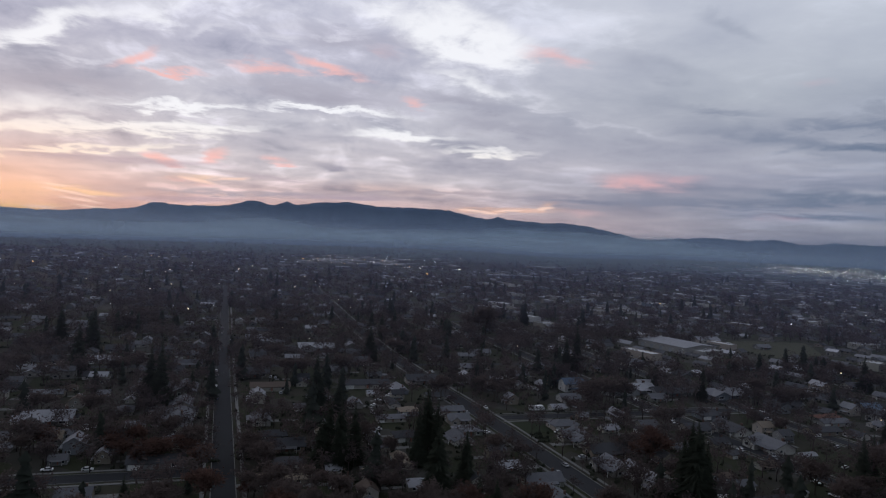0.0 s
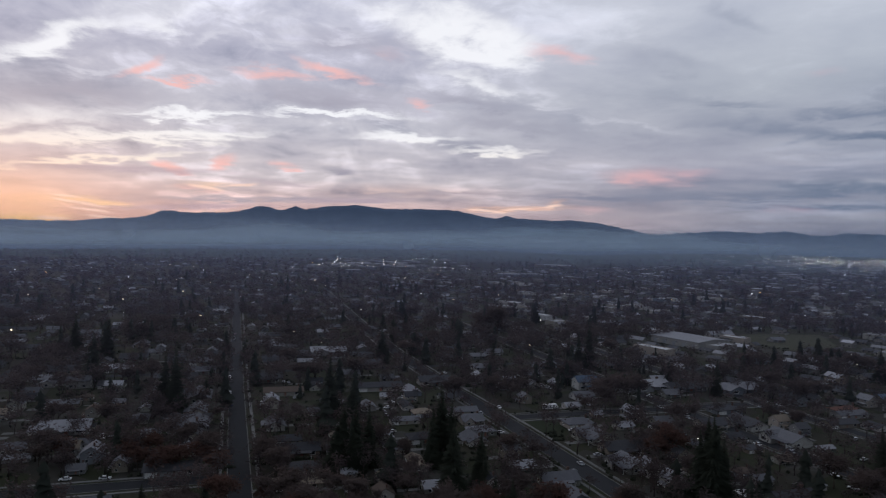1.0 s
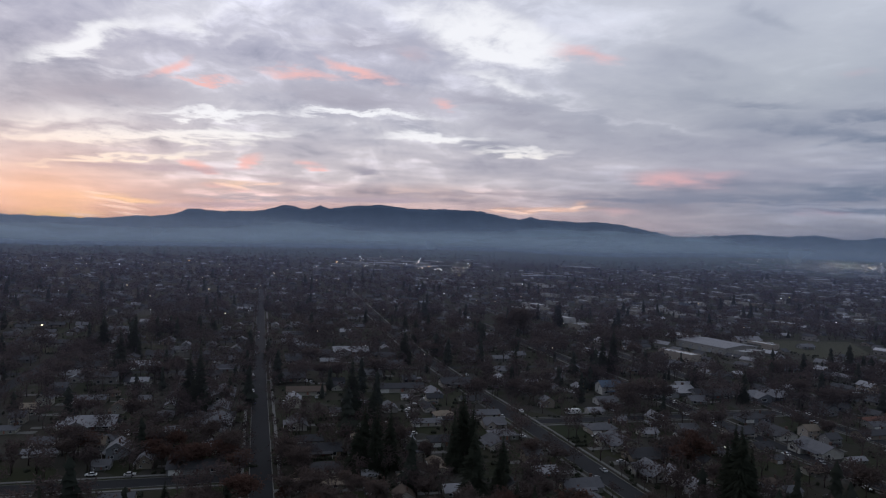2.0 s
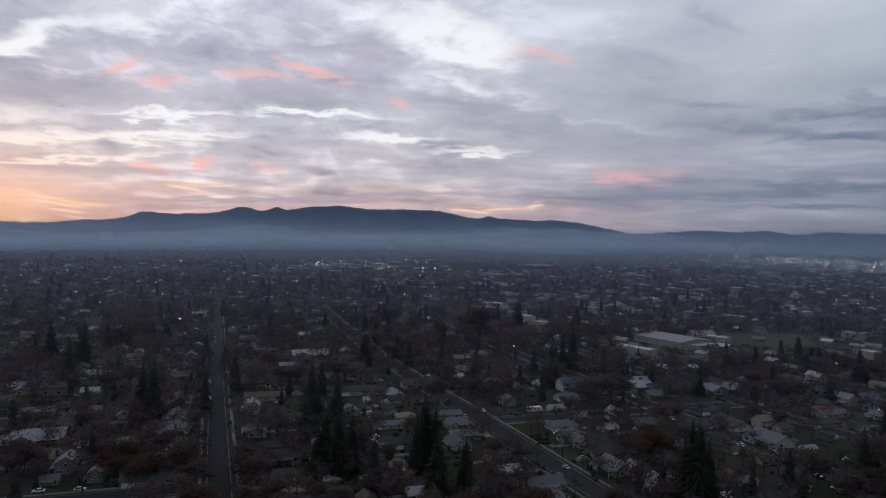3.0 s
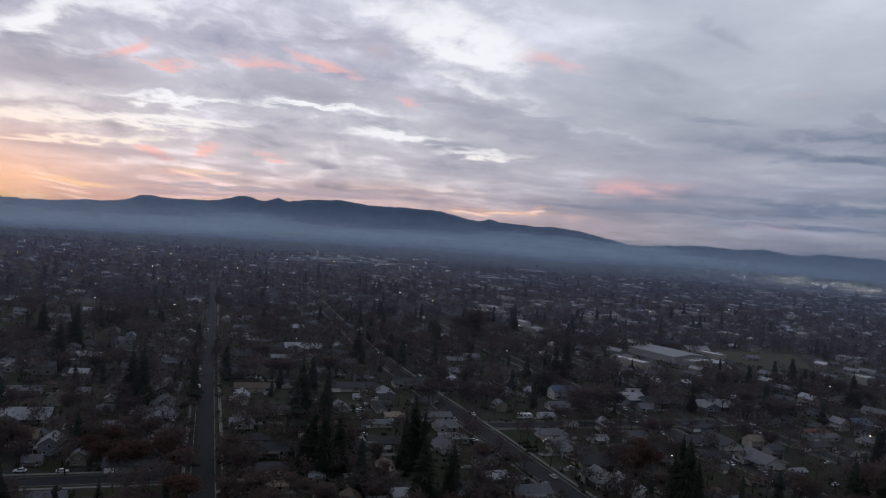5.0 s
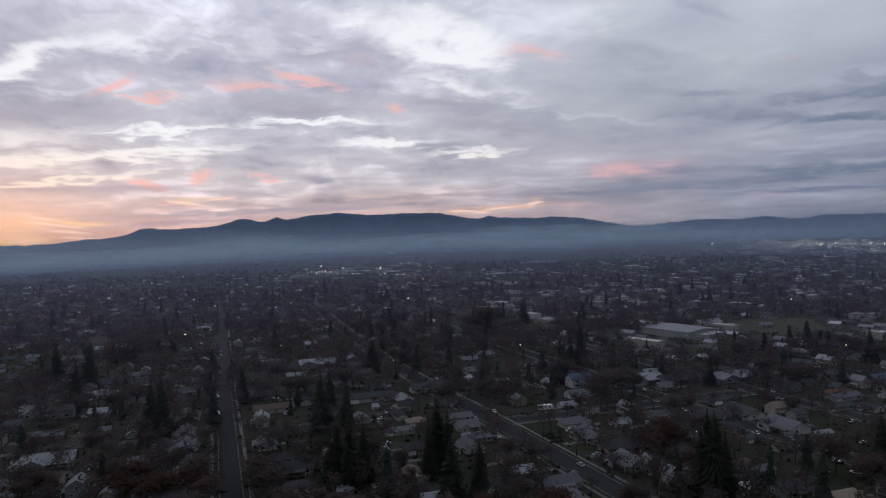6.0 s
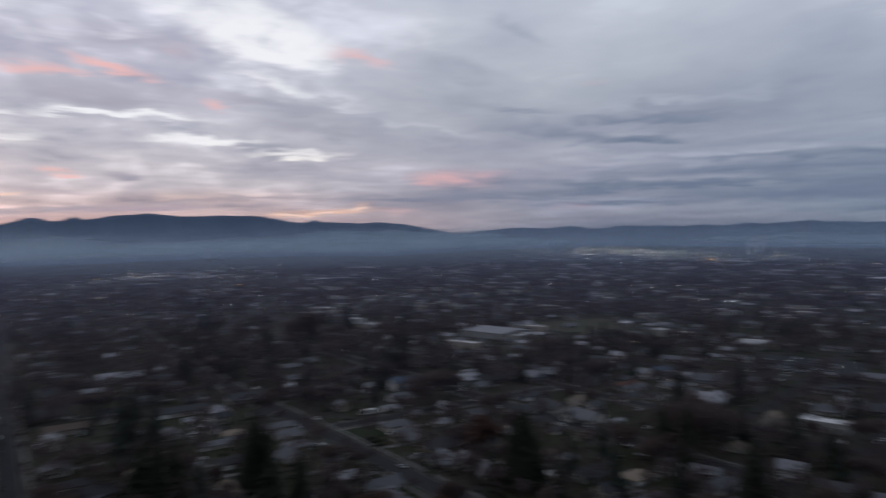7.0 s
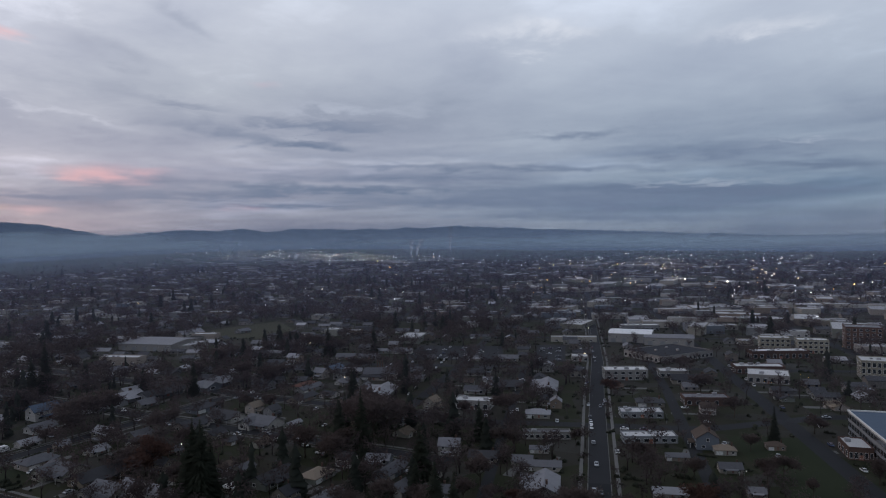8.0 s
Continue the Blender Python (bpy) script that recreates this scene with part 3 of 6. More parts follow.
# ---- mountains and mist ----
# main ridge: bearing, half width, height (degrees) of each summit
SUMMITS = ((37, 1.0, 0.46), (33, 2.5, 0.27), (27.6, 1.2, 0.48), (25.3, 1.4, 0.14), (20.3, 1.2, 0.42), (17.4, 0.6, 0.35), (14.8, 1.2, 0.23), (12.2, 1.8, 0.34), (3.6, 1.6, 0.17), (-0.8, 0.6, 0.26), (-5, 1.6, -0.15))
RIDGE_RISE = ((75, 0.9), (55, 0.7), (44, 0.2), (38, 0.0), (30, 1.18), (22, 2.04), (14, 2.52), (6, 2.77), (0, 2.08), (-6, 2.17), (-9, 1.82), (-11, 1.39), (-13, 0.99), (-17, 0.2), (-20, -0.5))
BACK_HILLS = ((-18.5, 3.5, 0.35), (-22.9, 1.2, 0.28), (-27.0, 1.0, 0.12), (-30, 6, 0.2), (-33.6, 0.7, 0.1), (-36.6, 1.1, 0.22), (-39.2, 0.8, 0.12), (-41.0, 0.8, 0.14), (-46.0, 1.0, 0.1), (-42, 4, 0.35), (-50, 5, 0.15), (-73.5, 2.5, 0.2), (-90, 9, 0.6), (-120, 12, 0.8), (90, 14, 0.9), (130, 16, 1.0), (170, 20, 0.8))


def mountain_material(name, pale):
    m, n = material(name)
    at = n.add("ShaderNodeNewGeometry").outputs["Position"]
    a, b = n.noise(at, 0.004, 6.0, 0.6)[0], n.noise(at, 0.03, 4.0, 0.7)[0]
    # the blue of distance haze is mixed into the forest colour, scaled by pale
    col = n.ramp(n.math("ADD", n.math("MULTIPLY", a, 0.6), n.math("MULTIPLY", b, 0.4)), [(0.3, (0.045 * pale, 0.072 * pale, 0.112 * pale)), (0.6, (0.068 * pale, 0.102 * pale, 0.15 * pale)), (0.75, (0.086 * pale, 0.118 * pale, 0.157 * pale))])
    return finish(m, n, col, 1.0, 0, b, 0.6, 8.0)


# the hills behind are coloured paler, as if seen through more haze
MOUNTAIN, HILLS = mountain_material("haze_tinted_slopes", 1.2), mountain_material("haze_tinted_hills", 1.35)


def build_range(name, label, near, crest, a0, a1, profile, step=0.2, mat=None):
    """A range of hills: slopes from the plain at `near` up to the crest line, with spurs and gullies."""
    v, f = [], []
    count, rows = int((a1 - a0) / step) + 1, 16
    for i in range(count):
        az = a0 + i * step
        top = 100 + crest * math.tan(radians(profile(az)))
        for k in range(rows + 3):
            t = min(k / rows, 1.0)
            r = near + (crest - near) * t if k <= rows else crest + 45 * (k - rows)
            x, y = -r * math.sin(radians(az)), r * math.cos(radians(az))
            foot = float(land(x, y)) - 6
            spur = noise.fractal(Vector((az * 0.35, t * 0.9, 3.7)), 0.9, 2.0, 5)
            rough = noise.fractal(Vector((az * 2.2, t * 6.0, 1.2)), 0.8, 2.0, 4)
            z = foot + (top - foot) * (t ** 1.35) * (1 + 0.34 * spur * (1 - t) * 1.6) + rough * 5 * t
            if k > rows:
                z = top - (top - foot) * 0.45 * (k - rows)
            v.append((x, y, z))
    w = rows + 3
    f = [(i * w + k, i * w + k + 1, (i + 1) * w + k + 1, (i + 1) * w + k) for i in range(count - 1) for k in range(w - 1)]
    ob = stuff(name, label, "mountain", v, f, [0] * len(f), [mat or MOUNTAIN], "structure")
    ob.data.polygons.foreach_set("use_smooth", [True] * len(f))
    return ob


def main_profile(az):
    z = float(np.interp(-az, [-b[0] for b in RIDGE_RISE], [b[1] for b in RIDGE_RISE]))
    z += sum(h * math.exp(-((az - c) / w) ** 2) for c, w, h in SUMMITS)
    return z + 0.035 * noise.fractal(Vector((az * 1.6, 0.3, 0)), 0.8, 2.0, 5)


def back_profile(az):
    base = np.interp(az, (-180, -80, -64, -56, -44, -30, -12, 0, 180), (0.2, -0.45, 0.2, 0.6, 0.9, 1.12, 1.0, 0.9, 0.4))
    return float(base) + sum(h * math.exp(-((az - c) / w) ** 2) for c, w, h in BACK_HILLS) + 0.07 * noise.fractal(Vector((az * 1.7, 7.3, 0)), 0.8, 2.0, 5)


build_range("mountain_ridge", "long dark forested mountain ridge, coloured blue for distance haze", 4000, 4560, -20, 75, main_profile)
build_range("far_hills", "low hills along the horizon, coloured pale blue for haze", 4350, 4780, -180, 180, back_profile, 0.25, HILLS)
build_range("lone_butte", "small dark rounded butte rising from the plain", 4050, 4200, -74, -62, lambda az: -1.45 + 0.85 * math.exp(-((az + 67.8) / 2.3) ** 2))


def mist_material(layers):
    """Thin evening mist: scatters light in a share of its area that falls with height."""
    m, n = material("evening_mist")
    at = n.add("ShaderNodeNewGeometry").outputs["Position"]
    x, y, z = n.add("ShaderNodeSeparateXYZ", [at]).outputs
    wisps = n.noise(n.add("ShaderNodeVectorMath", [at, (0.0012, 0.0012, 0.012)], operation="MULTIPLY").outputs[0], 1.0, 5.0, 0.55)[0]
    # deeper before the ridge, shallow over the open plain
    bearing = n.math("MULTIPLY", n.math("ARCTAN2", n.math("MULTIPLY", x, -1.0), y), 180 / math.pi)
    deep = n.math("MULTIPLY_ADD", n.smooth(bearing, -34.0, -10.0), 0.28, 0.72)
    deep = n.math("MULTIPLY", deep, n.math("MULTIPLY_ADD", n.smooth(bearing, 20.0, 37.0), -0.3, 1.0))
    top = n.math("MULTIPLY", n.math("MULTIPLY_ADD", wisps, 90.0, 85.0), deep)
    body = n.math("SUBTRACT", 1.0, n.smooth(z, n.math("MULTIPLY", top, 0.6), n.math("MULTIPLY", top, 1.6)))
    # a faint veil at all heights adds blue haze over the ridge
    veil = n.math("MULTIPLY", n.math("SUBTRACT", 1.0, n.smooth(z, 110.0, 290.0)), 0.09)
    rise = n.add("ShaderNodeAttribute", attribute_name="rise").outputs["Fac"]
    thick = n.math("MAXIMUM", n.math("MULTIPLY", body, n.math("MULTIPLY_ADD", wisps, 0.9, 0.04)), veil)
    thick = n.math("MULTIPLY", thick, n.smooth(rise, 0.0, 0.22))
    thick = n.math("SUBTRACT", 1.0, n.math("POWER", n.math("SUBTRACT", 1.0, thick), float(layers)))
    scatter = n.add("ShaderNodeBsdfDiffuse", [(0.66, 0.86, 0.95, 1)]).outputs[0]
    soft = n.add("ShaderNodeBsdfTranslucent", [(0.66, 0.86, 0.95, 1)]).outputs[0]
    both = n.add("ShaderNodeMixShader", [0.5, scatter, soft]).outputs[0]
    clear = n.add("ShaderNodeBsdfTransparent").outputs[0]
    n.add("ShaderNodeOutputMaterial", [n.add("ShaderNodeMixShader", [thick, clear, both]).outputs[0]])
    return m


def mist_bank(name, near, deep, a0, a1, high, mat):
    """A curved see-through sheet, rounded towards the top, that stands in for mist and haze."""
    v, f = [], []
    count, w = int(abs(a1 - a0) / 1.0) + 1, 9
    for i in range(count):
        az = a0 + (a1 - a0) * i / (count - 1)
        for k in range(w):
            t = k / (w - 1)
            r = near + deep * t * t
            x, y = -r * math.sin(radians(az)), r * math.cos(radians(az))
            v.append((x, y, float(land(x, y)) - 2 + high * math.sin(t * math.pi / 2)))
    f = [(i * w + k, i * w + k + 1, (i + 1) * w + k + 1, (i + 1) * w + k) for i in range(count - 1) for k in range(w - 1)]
    ob = stuff(name, "pale blue see-through sheet standing in for mist and haze", "mist", v, f, [0] * len(f), [mat])
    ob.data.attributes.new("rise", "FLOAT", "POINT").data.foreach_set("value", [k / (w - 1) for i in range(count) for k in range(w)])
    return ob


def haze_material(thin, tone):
    """Evening haze between the districts as a see-through sheet, thinning out with height."""
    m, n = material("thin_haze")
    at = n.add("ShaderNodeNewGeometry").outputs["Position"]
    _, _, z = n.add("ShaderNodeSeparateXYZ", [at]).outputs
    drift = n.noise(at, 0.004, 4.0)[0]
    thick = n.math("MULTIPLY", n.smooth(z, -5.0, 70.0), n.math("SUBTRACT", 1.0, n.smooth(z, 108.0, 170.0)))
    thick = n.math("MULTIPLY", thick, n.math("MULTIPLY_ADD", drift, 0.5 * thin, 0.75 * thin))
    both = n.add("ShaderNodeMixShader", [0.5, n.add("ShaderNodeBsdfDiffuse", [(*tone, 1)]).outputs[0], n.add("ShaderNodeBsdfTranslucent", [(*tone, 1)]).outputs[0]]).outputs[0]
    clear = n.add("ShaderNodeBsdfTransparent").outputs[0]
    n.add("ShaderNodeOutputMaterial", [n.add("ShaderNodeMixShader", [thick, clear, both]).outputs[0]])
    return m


# see-through sheets stand in for distance haze; the nearest lifts the dark tones
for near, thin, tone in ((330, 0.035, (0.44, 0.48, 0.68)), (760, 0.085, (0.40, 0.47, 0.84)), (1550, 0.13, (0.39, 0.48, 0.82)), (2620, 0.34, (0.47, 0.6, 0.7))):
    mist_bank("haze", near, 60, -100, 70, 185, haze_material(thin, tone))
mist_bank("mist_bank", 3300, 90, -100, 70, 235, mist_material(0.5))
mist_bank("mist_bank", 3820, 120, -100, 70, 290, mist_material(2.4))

# ---- the two street grids ----
RA, DA = 21.5, -50.5  # bearings of the residential and of the downtown streets


def grid(az, along, across):
    a = radians(az)
    return (-math.sin(a) * along + math.cos(a) * across, math.cos(a) * along + math.sin(a) * across)


def ungrid(az, x, y):
    a = radians(az)
    return (-math.sin(a) * x + math.cos(a) * y, math.cos(a) * x + math.sin(a) * y)


ROADS = []


def road(ax, ay, bx, by, wide, walks=True, name="road"):
    """A street from a to b: carriageway, raised kerbs, verges and footpaths on both sides."""
    ROADS.append((ax, ay, bx, by, wide / 2))
    length, a = math.hypot(bx - ax, by - ay), math.atan2(by - ay, bx - ax)
    at = Matrix.Translation((ax, ay, 0)) @ Matrix.Rotation(a, 4, "Z")
    h = wide / 2
    top = 0.05 + 0.004 * (len(ROADS) % 9)
    s = Shape()
    steps = max(1, int(length / 30))
    for i in range(steps):
        s.add([(length * i / steps, -h, top), (length * (i + 1) / steps, -h, top), (length * (i + 1) / steps, 0, top + 0.06), (length * (i + 1) / steps, h, top), (length * i / steps, h, top), (length * i / steps, 0, top + 0.06)], [(0, 1, 2, 5), (5, 2, 3, 4)])
    ob = tagged(new(name, s.mesh("road", ASPHALT)), "worn dark grey asphalt street", "road", "", "structure")
    ob.matrix_basis = at
    if walks:
        for side in (-1, 1):
            k = Shape().box(0, length, *sorted((side * h, side * (h + 0.35))), 0, top + 0.16)
            tagged(new("kerb", k.mesh("kerb", CONCRETE)), "pale concrete kerb along the street", "kerb", "kerbs", "structure").matrix_basis = at
            p = Shape().box(0, length, *sorted((side * (h + 2.4), side * (h + 4.0))), 0, top + 0.14)
            tagged(new("pavement", p.mesh("pavement", CONCRETE)), "pale concrete footpath beside a grass verge", "pavement", "pavements", "structure").matrix_basis = at
    return ob


def grid_road(az, along0, along1, across, wide=10.0, walks=True):
    road(*grid(az, along0, across), *grid(az, along1, across), wide, walks)


def cross_road(az, along, across0, across1, wide=9.0, walks=True):
    road(*grid(az, along, across0), *grid(az, along, across1), wide, walks)


def street(az, spots, wide=9.0, walks=True):
    """A street that bends a little on its way: stretches from spot to spot, given as along and across in a grid."""
    for (a, c), (b, d) in zip(spots, spots[1:]):
        road(*grid(az, a, c), *grid(az, b, d), wide, walks)


street(RA, [(120, 3), (446, -3), (1250, -12)])      # the long straight street
street(RA, [(150, 151), (330, 143.5), (415, 138)], 11)      # the street with the corner lawn
street(RA, [(415, 138), (583, 131), (757, 133), (1250, 147)], 10)
street(RA, [(150, 266), (300, 261), (1100, 250)])
street(RA, [(185, 334), (320, 325), (1100, 320)])
grid_road(RA, 140, 1100, -155, 9, False)
grid_road(RA, 200, 1100, -310, 9, False)
grid_road(RA, 300, 1100, -460, 9, False)
cross_road(RA, 284, -330, -9, 9)
cross_road(RA, 348, 149.5, 320, 9)
cross_road(RA, 505, -480, 333, 8, False)
cross_road(RA, 640, -480, 470, 8, False)
cross_road(RA, 780, -480, 470, 8, False)
street(DA, [(150, -1), (280, 4), (437, 10), (558, 16), (1500, 34)])
street(DA, [(395, -104), (540, -93), (1100, -80)], 8, False)
street(DA, [(270, 48), (460, 56), (1000, 64)], 6, False)
grid_road(DA, 260, 1300, 108, 9, False)
grid_road(DA, 480, 1300, -230, 9, False)
grid_road(DA, 420, 1300, 230, 10, False)
grid_road(DA, 230, 520, -42, 5, False)
street(DA, [(368, -80), (366, 63), (396, 130), (420, 330)], 9, False)
cross_road(DA, 530, -230, 330, 9, False)
cross_road(DA, 690, -230, 330, 9, False)
cross_road(DA, 850, -230, 330, 9, False)


def on_road(x, y, clear):
    for ax, ay, bx, by, h in ROADS:
        dx, dy = bx - ax, by - ay
        t = min(1, max(0, ((x - ax) * dx + (y - ay) * dy) / (dx * dx + dy * dy)))
        if math.hypot(x - ax - t * dx, y - ay - t * dy) < h + clear:
            return True
    return False


# ---- houses ----


def add_window(parent, x, y, z, w, h, turn, lit=None, fine=True):
    """A window with a white frame and sill and a pane set back in it, on a wall that faces `turn`."""
    s = Shape()
    o, i = (-w / 2 - 0.1, w / 2 + 0.1, -0.14, h + 0.1), (-w / 2, w / 2, 0.0, h)
    for y0 in (-0.1, 0.0):
        for x0, x1, z0, z1 in (o, i):
            s.v += [(x0, y0, z0), (x1, y0, z0), (x1, y0, z1), (x0, y0, z1)]
    for k in range(4):
        j = (k + 1) % 4
        s.f += [(k, j, 4 + j, 4 + k), (8 + j, 8 + k, 12 + k, 12 + j), (j, k, 8 + k, 8 + j), (4 + k, 4 + j, 12 + j, 12 + k)]
        s.s += [0] * 4
    if not fine:
        s.add([(-w / 2, -0.05, 0), (w / 2, -0.05, 0), (w / 2, -0.05, h), (-w / 2, -0.05, h)], [(0, 1, 2, 3)], 1)
        return part("window", s.mesh("window", TRIM, lit or GLASS), None, parent, at=Matrix.Translation((x, y, z)) @ Matrix.Rotation(turn, 4, "Z"))
    win = part("window", s, TRIM, parent, at=Matrix.Translation((x, y, z)) @ Matrix.Rotation(turn, 4, "Z"))
    part("pane", Shape().box(-w / 2, w / 2, -0.05, -0.01, 0, h), lit or GLASS, win)


def gable_roof(s, w, d, z, rise, over=0.55, thick=0.22):
    x, y = w / 2 + over, d / 2 + over
    low = z - rise * over / (d / 2)
    s.slab([(-x, -y, low), (x, -y, low), (x, 0, z + rise), (-x, 0, z + rise)], thick)
    s.slab([(x, y, low), (-x, y, low), (-x, 0, z + rise), (x, 0, z + rise)], thick)


def hip_roof(s, w, d, z, rise, over=0.55, thick=0.22):
    x, y, r = w / 2 + over, d / 2 + over, max(0.3, (w - d) / 2)
    for ring in ([(-x, -y), (x, -y), (r, 0), (-r, 0)], [(x, y), (-x, y), (-r, 0), (r, 0)], [(x, -y), (x, y), (r, 0)], [(-x, y), (-x, -y), (-r, 0)]):
        s.slab([(px, py, z if abs(py) > 0.1 else z + rise) for px, py in ring], thick)


def gable_walls(s, w, d, h, rise):
    x, y = w / 2, d / 2
    s.add([(-x, -y, 0), (x, -y, 0), (x, y, 0), (-x, y, 0), (-x, -y, h), (x, -y, h), (x, y, h), (-x, y, h), (-x, 0, h + rise - 0.25), (x, 0, h + rise - 0.25)],
          [(0, 1, 5, 4), (2, 3, 7, 6), (1, 2, 6, 9, 5), (3, 0, 4, 8, 7), (3, 2, 1, 0)])


HOUSE_WORDS = {
    "gable": "single-storey gabled house with painted siding", "hip": "single-storey house with a hipped roof", "tall": "two-storey gabled house with painted siding",
    "cross": "house with a front gable and a porch", "ranch": "long low ranch house with a garage",
}
TONE_WORDS = {"dark": "charcoal shingles", "mid": "grey shingles", "light": "pale grey roof", "white": "bright white roof", "brown": "brown shingles", "tan": "tan shingles", "red": "faded red shingles", "blue": "slate blue roof"}
HOUSE_SIZE = {"gable": (13, 9), "hip": (15, 10.5), "tall": (10, 9), "cross": (13, 10), "ranch": (21, 9)}
SAMPLES = {}


def build_house(kind, tone, fine=True):
    """A house with its front towards -y: walls, roof, chimney, windows, door, porch or garage."""
    root = thing("house", f"{HOUSE_WORDS[kind]} under {TONE_WORDS[tone]}", "house", "houses of the neighbourhood")
    w, d = HOUSE_SIZE[kind]
    h = 5.4 if kind == "tall" else 2.8
    rise = {"gable": 2.3, "hip": 2.3, "tall": 2.9, "cross": 2.5, "ranch": 1.9}[kind]
    walls, roof = Shape(), Shape()
    if kind == "hip":
        walls.box(-w / 2, w / 2, -d / 2, d / 2, 0, h)
        hip_roof(roof, w, d, h, rise)
    else:
        gable_walls(walls, w, d, h, rise)
        gable_roof(roof, w, d, h, rise)
    if kind == "cross":
        # front wing with its own gable
        x0, x1, y0 = -w / 2 + 0.6, -w / 2 + 6.2, -d / 2 - 3.2
        c, top = (x0 + x1) / 2, h + 2.2
        walls.add([(x0, y0, 0), (x1, y0, 0), (x1, y0, h), (x0, y0, h), (c, y0, top - 0.2), (x0, 0, 0), (x1, 0, 0), (x1, 0, h), (x0, 0, h)],
                  [(0, 1, 2, 4, 3), (1, 6, 7, 2), (5, 0, 3, 8)])
        for side in (-1, 1):
            e = c + side * ((x1 - x0) / 2 + 0.5)
            ring = [(e, y0 - 0.5, h - 0.35), (c, y0 - 0.5, top), (c, 0.4, top), (e, 0.4, h - 0.35)]
            roof.slab(ring if side < 0 else ring[::-1], 0.22)
    wall = part("wall", walls, SIDING, root)
    part("roof", roof, ROOFS[tone], root)
    sx = w / 2 - 2.2
    part("chimney", Shape().box(sx - 0.4, sx + 0.4, 0.6, 1.3, h, h + rise + 0.9).box(sx - 0.48, sx + 0.48, 0.52, 1.38, h + rise + 0.9, h + rise + 1.02), BRICK, root, "brick chimney")
    front = -d / 2
    part("door", Shape().box(0.3, 1.3, front - 0.06, front + 0.05, 0.35, 2.4), DOOR_PAINT, root)
    add_window(root, w * 0.32, front, 1.0, 1.7, 1.2, 0, fine=fine)
    add_window(root, (-w * 0.3), front - (3.2 if kind == "cross" else 0), 1.0, 1.7, 1.2, 0, fine=fine)
    add_window(root, w / 2, -d * 0.2, 1.0, 1.2, 1.1, math.pi / 2, fine=fine)
    add_window(root, -w / 2, d * 0.15, 1.0, 1.2, 1.1, -math.pi / 2, fine=fine)
    if kind == "tall":
        add_window(root, -w * 0.26, front, 3.7, 1.3, 1.2, 0, fine=fine)
        add_window(root, w * 0.26, front, 3.7, 1.3, 1.2, 0, fine=fine)
        add_window(root, w / 2, 0, 3.8, 1.1, 1.2, math.pi / 2, fine=fine)
        add_window(root, -w / 2, 0, 3.8, 1.1, 1.2, -math.pi / 2, fine=fine)
    if kind in ("gable", "tall", "cross"):
        x0, x1 = (-0.6, w / 2 - 0.4) if kind == "cross" else (-w * 0.3, w * 0.3)
        porch = Shape().slab([(x0, front - 2.4, 2.45), (x1, front - 2.4, 2.45), (x1, front, 2.78), (x0, front, 2.78)], 0.16)
        porch = part("porch_roof", porch, ROOFS[tone], root)
        for x in (x0 + 0.2, x1 - 0.2):
            part("post", Shape().box(x - 0.07, x + 0.07, front - 2.25, front - 2.1, 0, 2.35), TRIM, root)
    if kind in ("ranch", "hip"):
        g = Shape()
        for i in range(4):
            g.box(-w / 2 + 5.2 - 4.6, -w / 2 + 5.2, front - 0.07, front + 0.04, 0.05 + i * 0.53, 0.55 + i * 0.53)
        part("garage_door", g, TRIM, root, "pale panelled garage door")
    return root


def put_sample(key, maker, m):
    """The first of a kind is built, the others are copies."""
    if key in SAMPLES:
        return copy_thing(SAMPLES[key], m)
    SAMPLES[key] = maker()
    SAMPLES[key].matrix_basis = m
    return SAMPLES[key]


TAKEN = []


def place(kind, tone, x, y, wide, where, turn):
    """A house of about that width. R and D name the street grid whose lines it follows."""
    az = RA if where == "R" else DA
    w = HOUSE_SIZE[kind][0] if turn == 0 else HOUSE_SIZE[kind][1]
    k = min(1.5, max(0.62, wide / w * 0.92))
    m = pose(x, y, 0, 0, 0, az - turn) @ Matrix.Diagonal((k, min(k, 1.15), min(1.1, max(0.85, k)), 1))
    TAKEN.append((x, y, max(6.0, wide * 0.55)))
    return put_sample((kind, tone), lambda: build_house(kind, tone), m)


place("gable", "light", -22, 263, 12, "R", 0)
place("hip", "brown", -54, 259, 10, "R", 0)
place("gable", "mid", 161, 212, 13, "D", 0)
place("cross", "light", 196, 185, 17, "D", 90)
place("ranch", "light", 227, 148, 13, "D", 0)
place("gable", "tan", -43, 270, 8, "R", 0)
place("gable", "mid", 28, 278, 19, "R", 0)
place("gable", "light", -60, 273, 5, "R", 0)
place("gable", "light", 252, 126, 9, "D", 0)
place("hip", "dark", -80, 276, 14, "R", 0)
place("tall", "light", 76, 281, 8, "R", 90)
place("hip", "white", 104, 273, 10, "R", 0)
place("gable", "light", 14, 294, 13, "R", 0)
place("gable", "dark", 119, 270, 20, "R", 0)
place("ranch", "dark", -133, 265, 24, "R", 0)
place("ranch", "mid", 215, 203, 18, "D", 0)
place("gable", "mid", 214, 214, 11, "D", 0)
place("tall", "light", 70, 295, 10, "R", 90)
place("tall", "light", -156, 265, 8, "R", 90)
place("gable", "dark", 204, 229, 10, "D", 0)
place("cross", "mid", 63, 302, 13, "R", 90)
place("gable", "light", 167, 260, 14, "D", 0)
place("gable", "dark", -89, 297, 14, "R", 0)
place("gable", "mid", 271, 146, 11, "D", 0)
place("gable", "mid", -172, 259, 9, "R", 0)
place("gable", "mid", 116, 292, 10, "R", 0)
place("tall", "light", 199, 247, 13, "D", 0)
place("ranch", "light", 134, 287, 22, "R", 0)
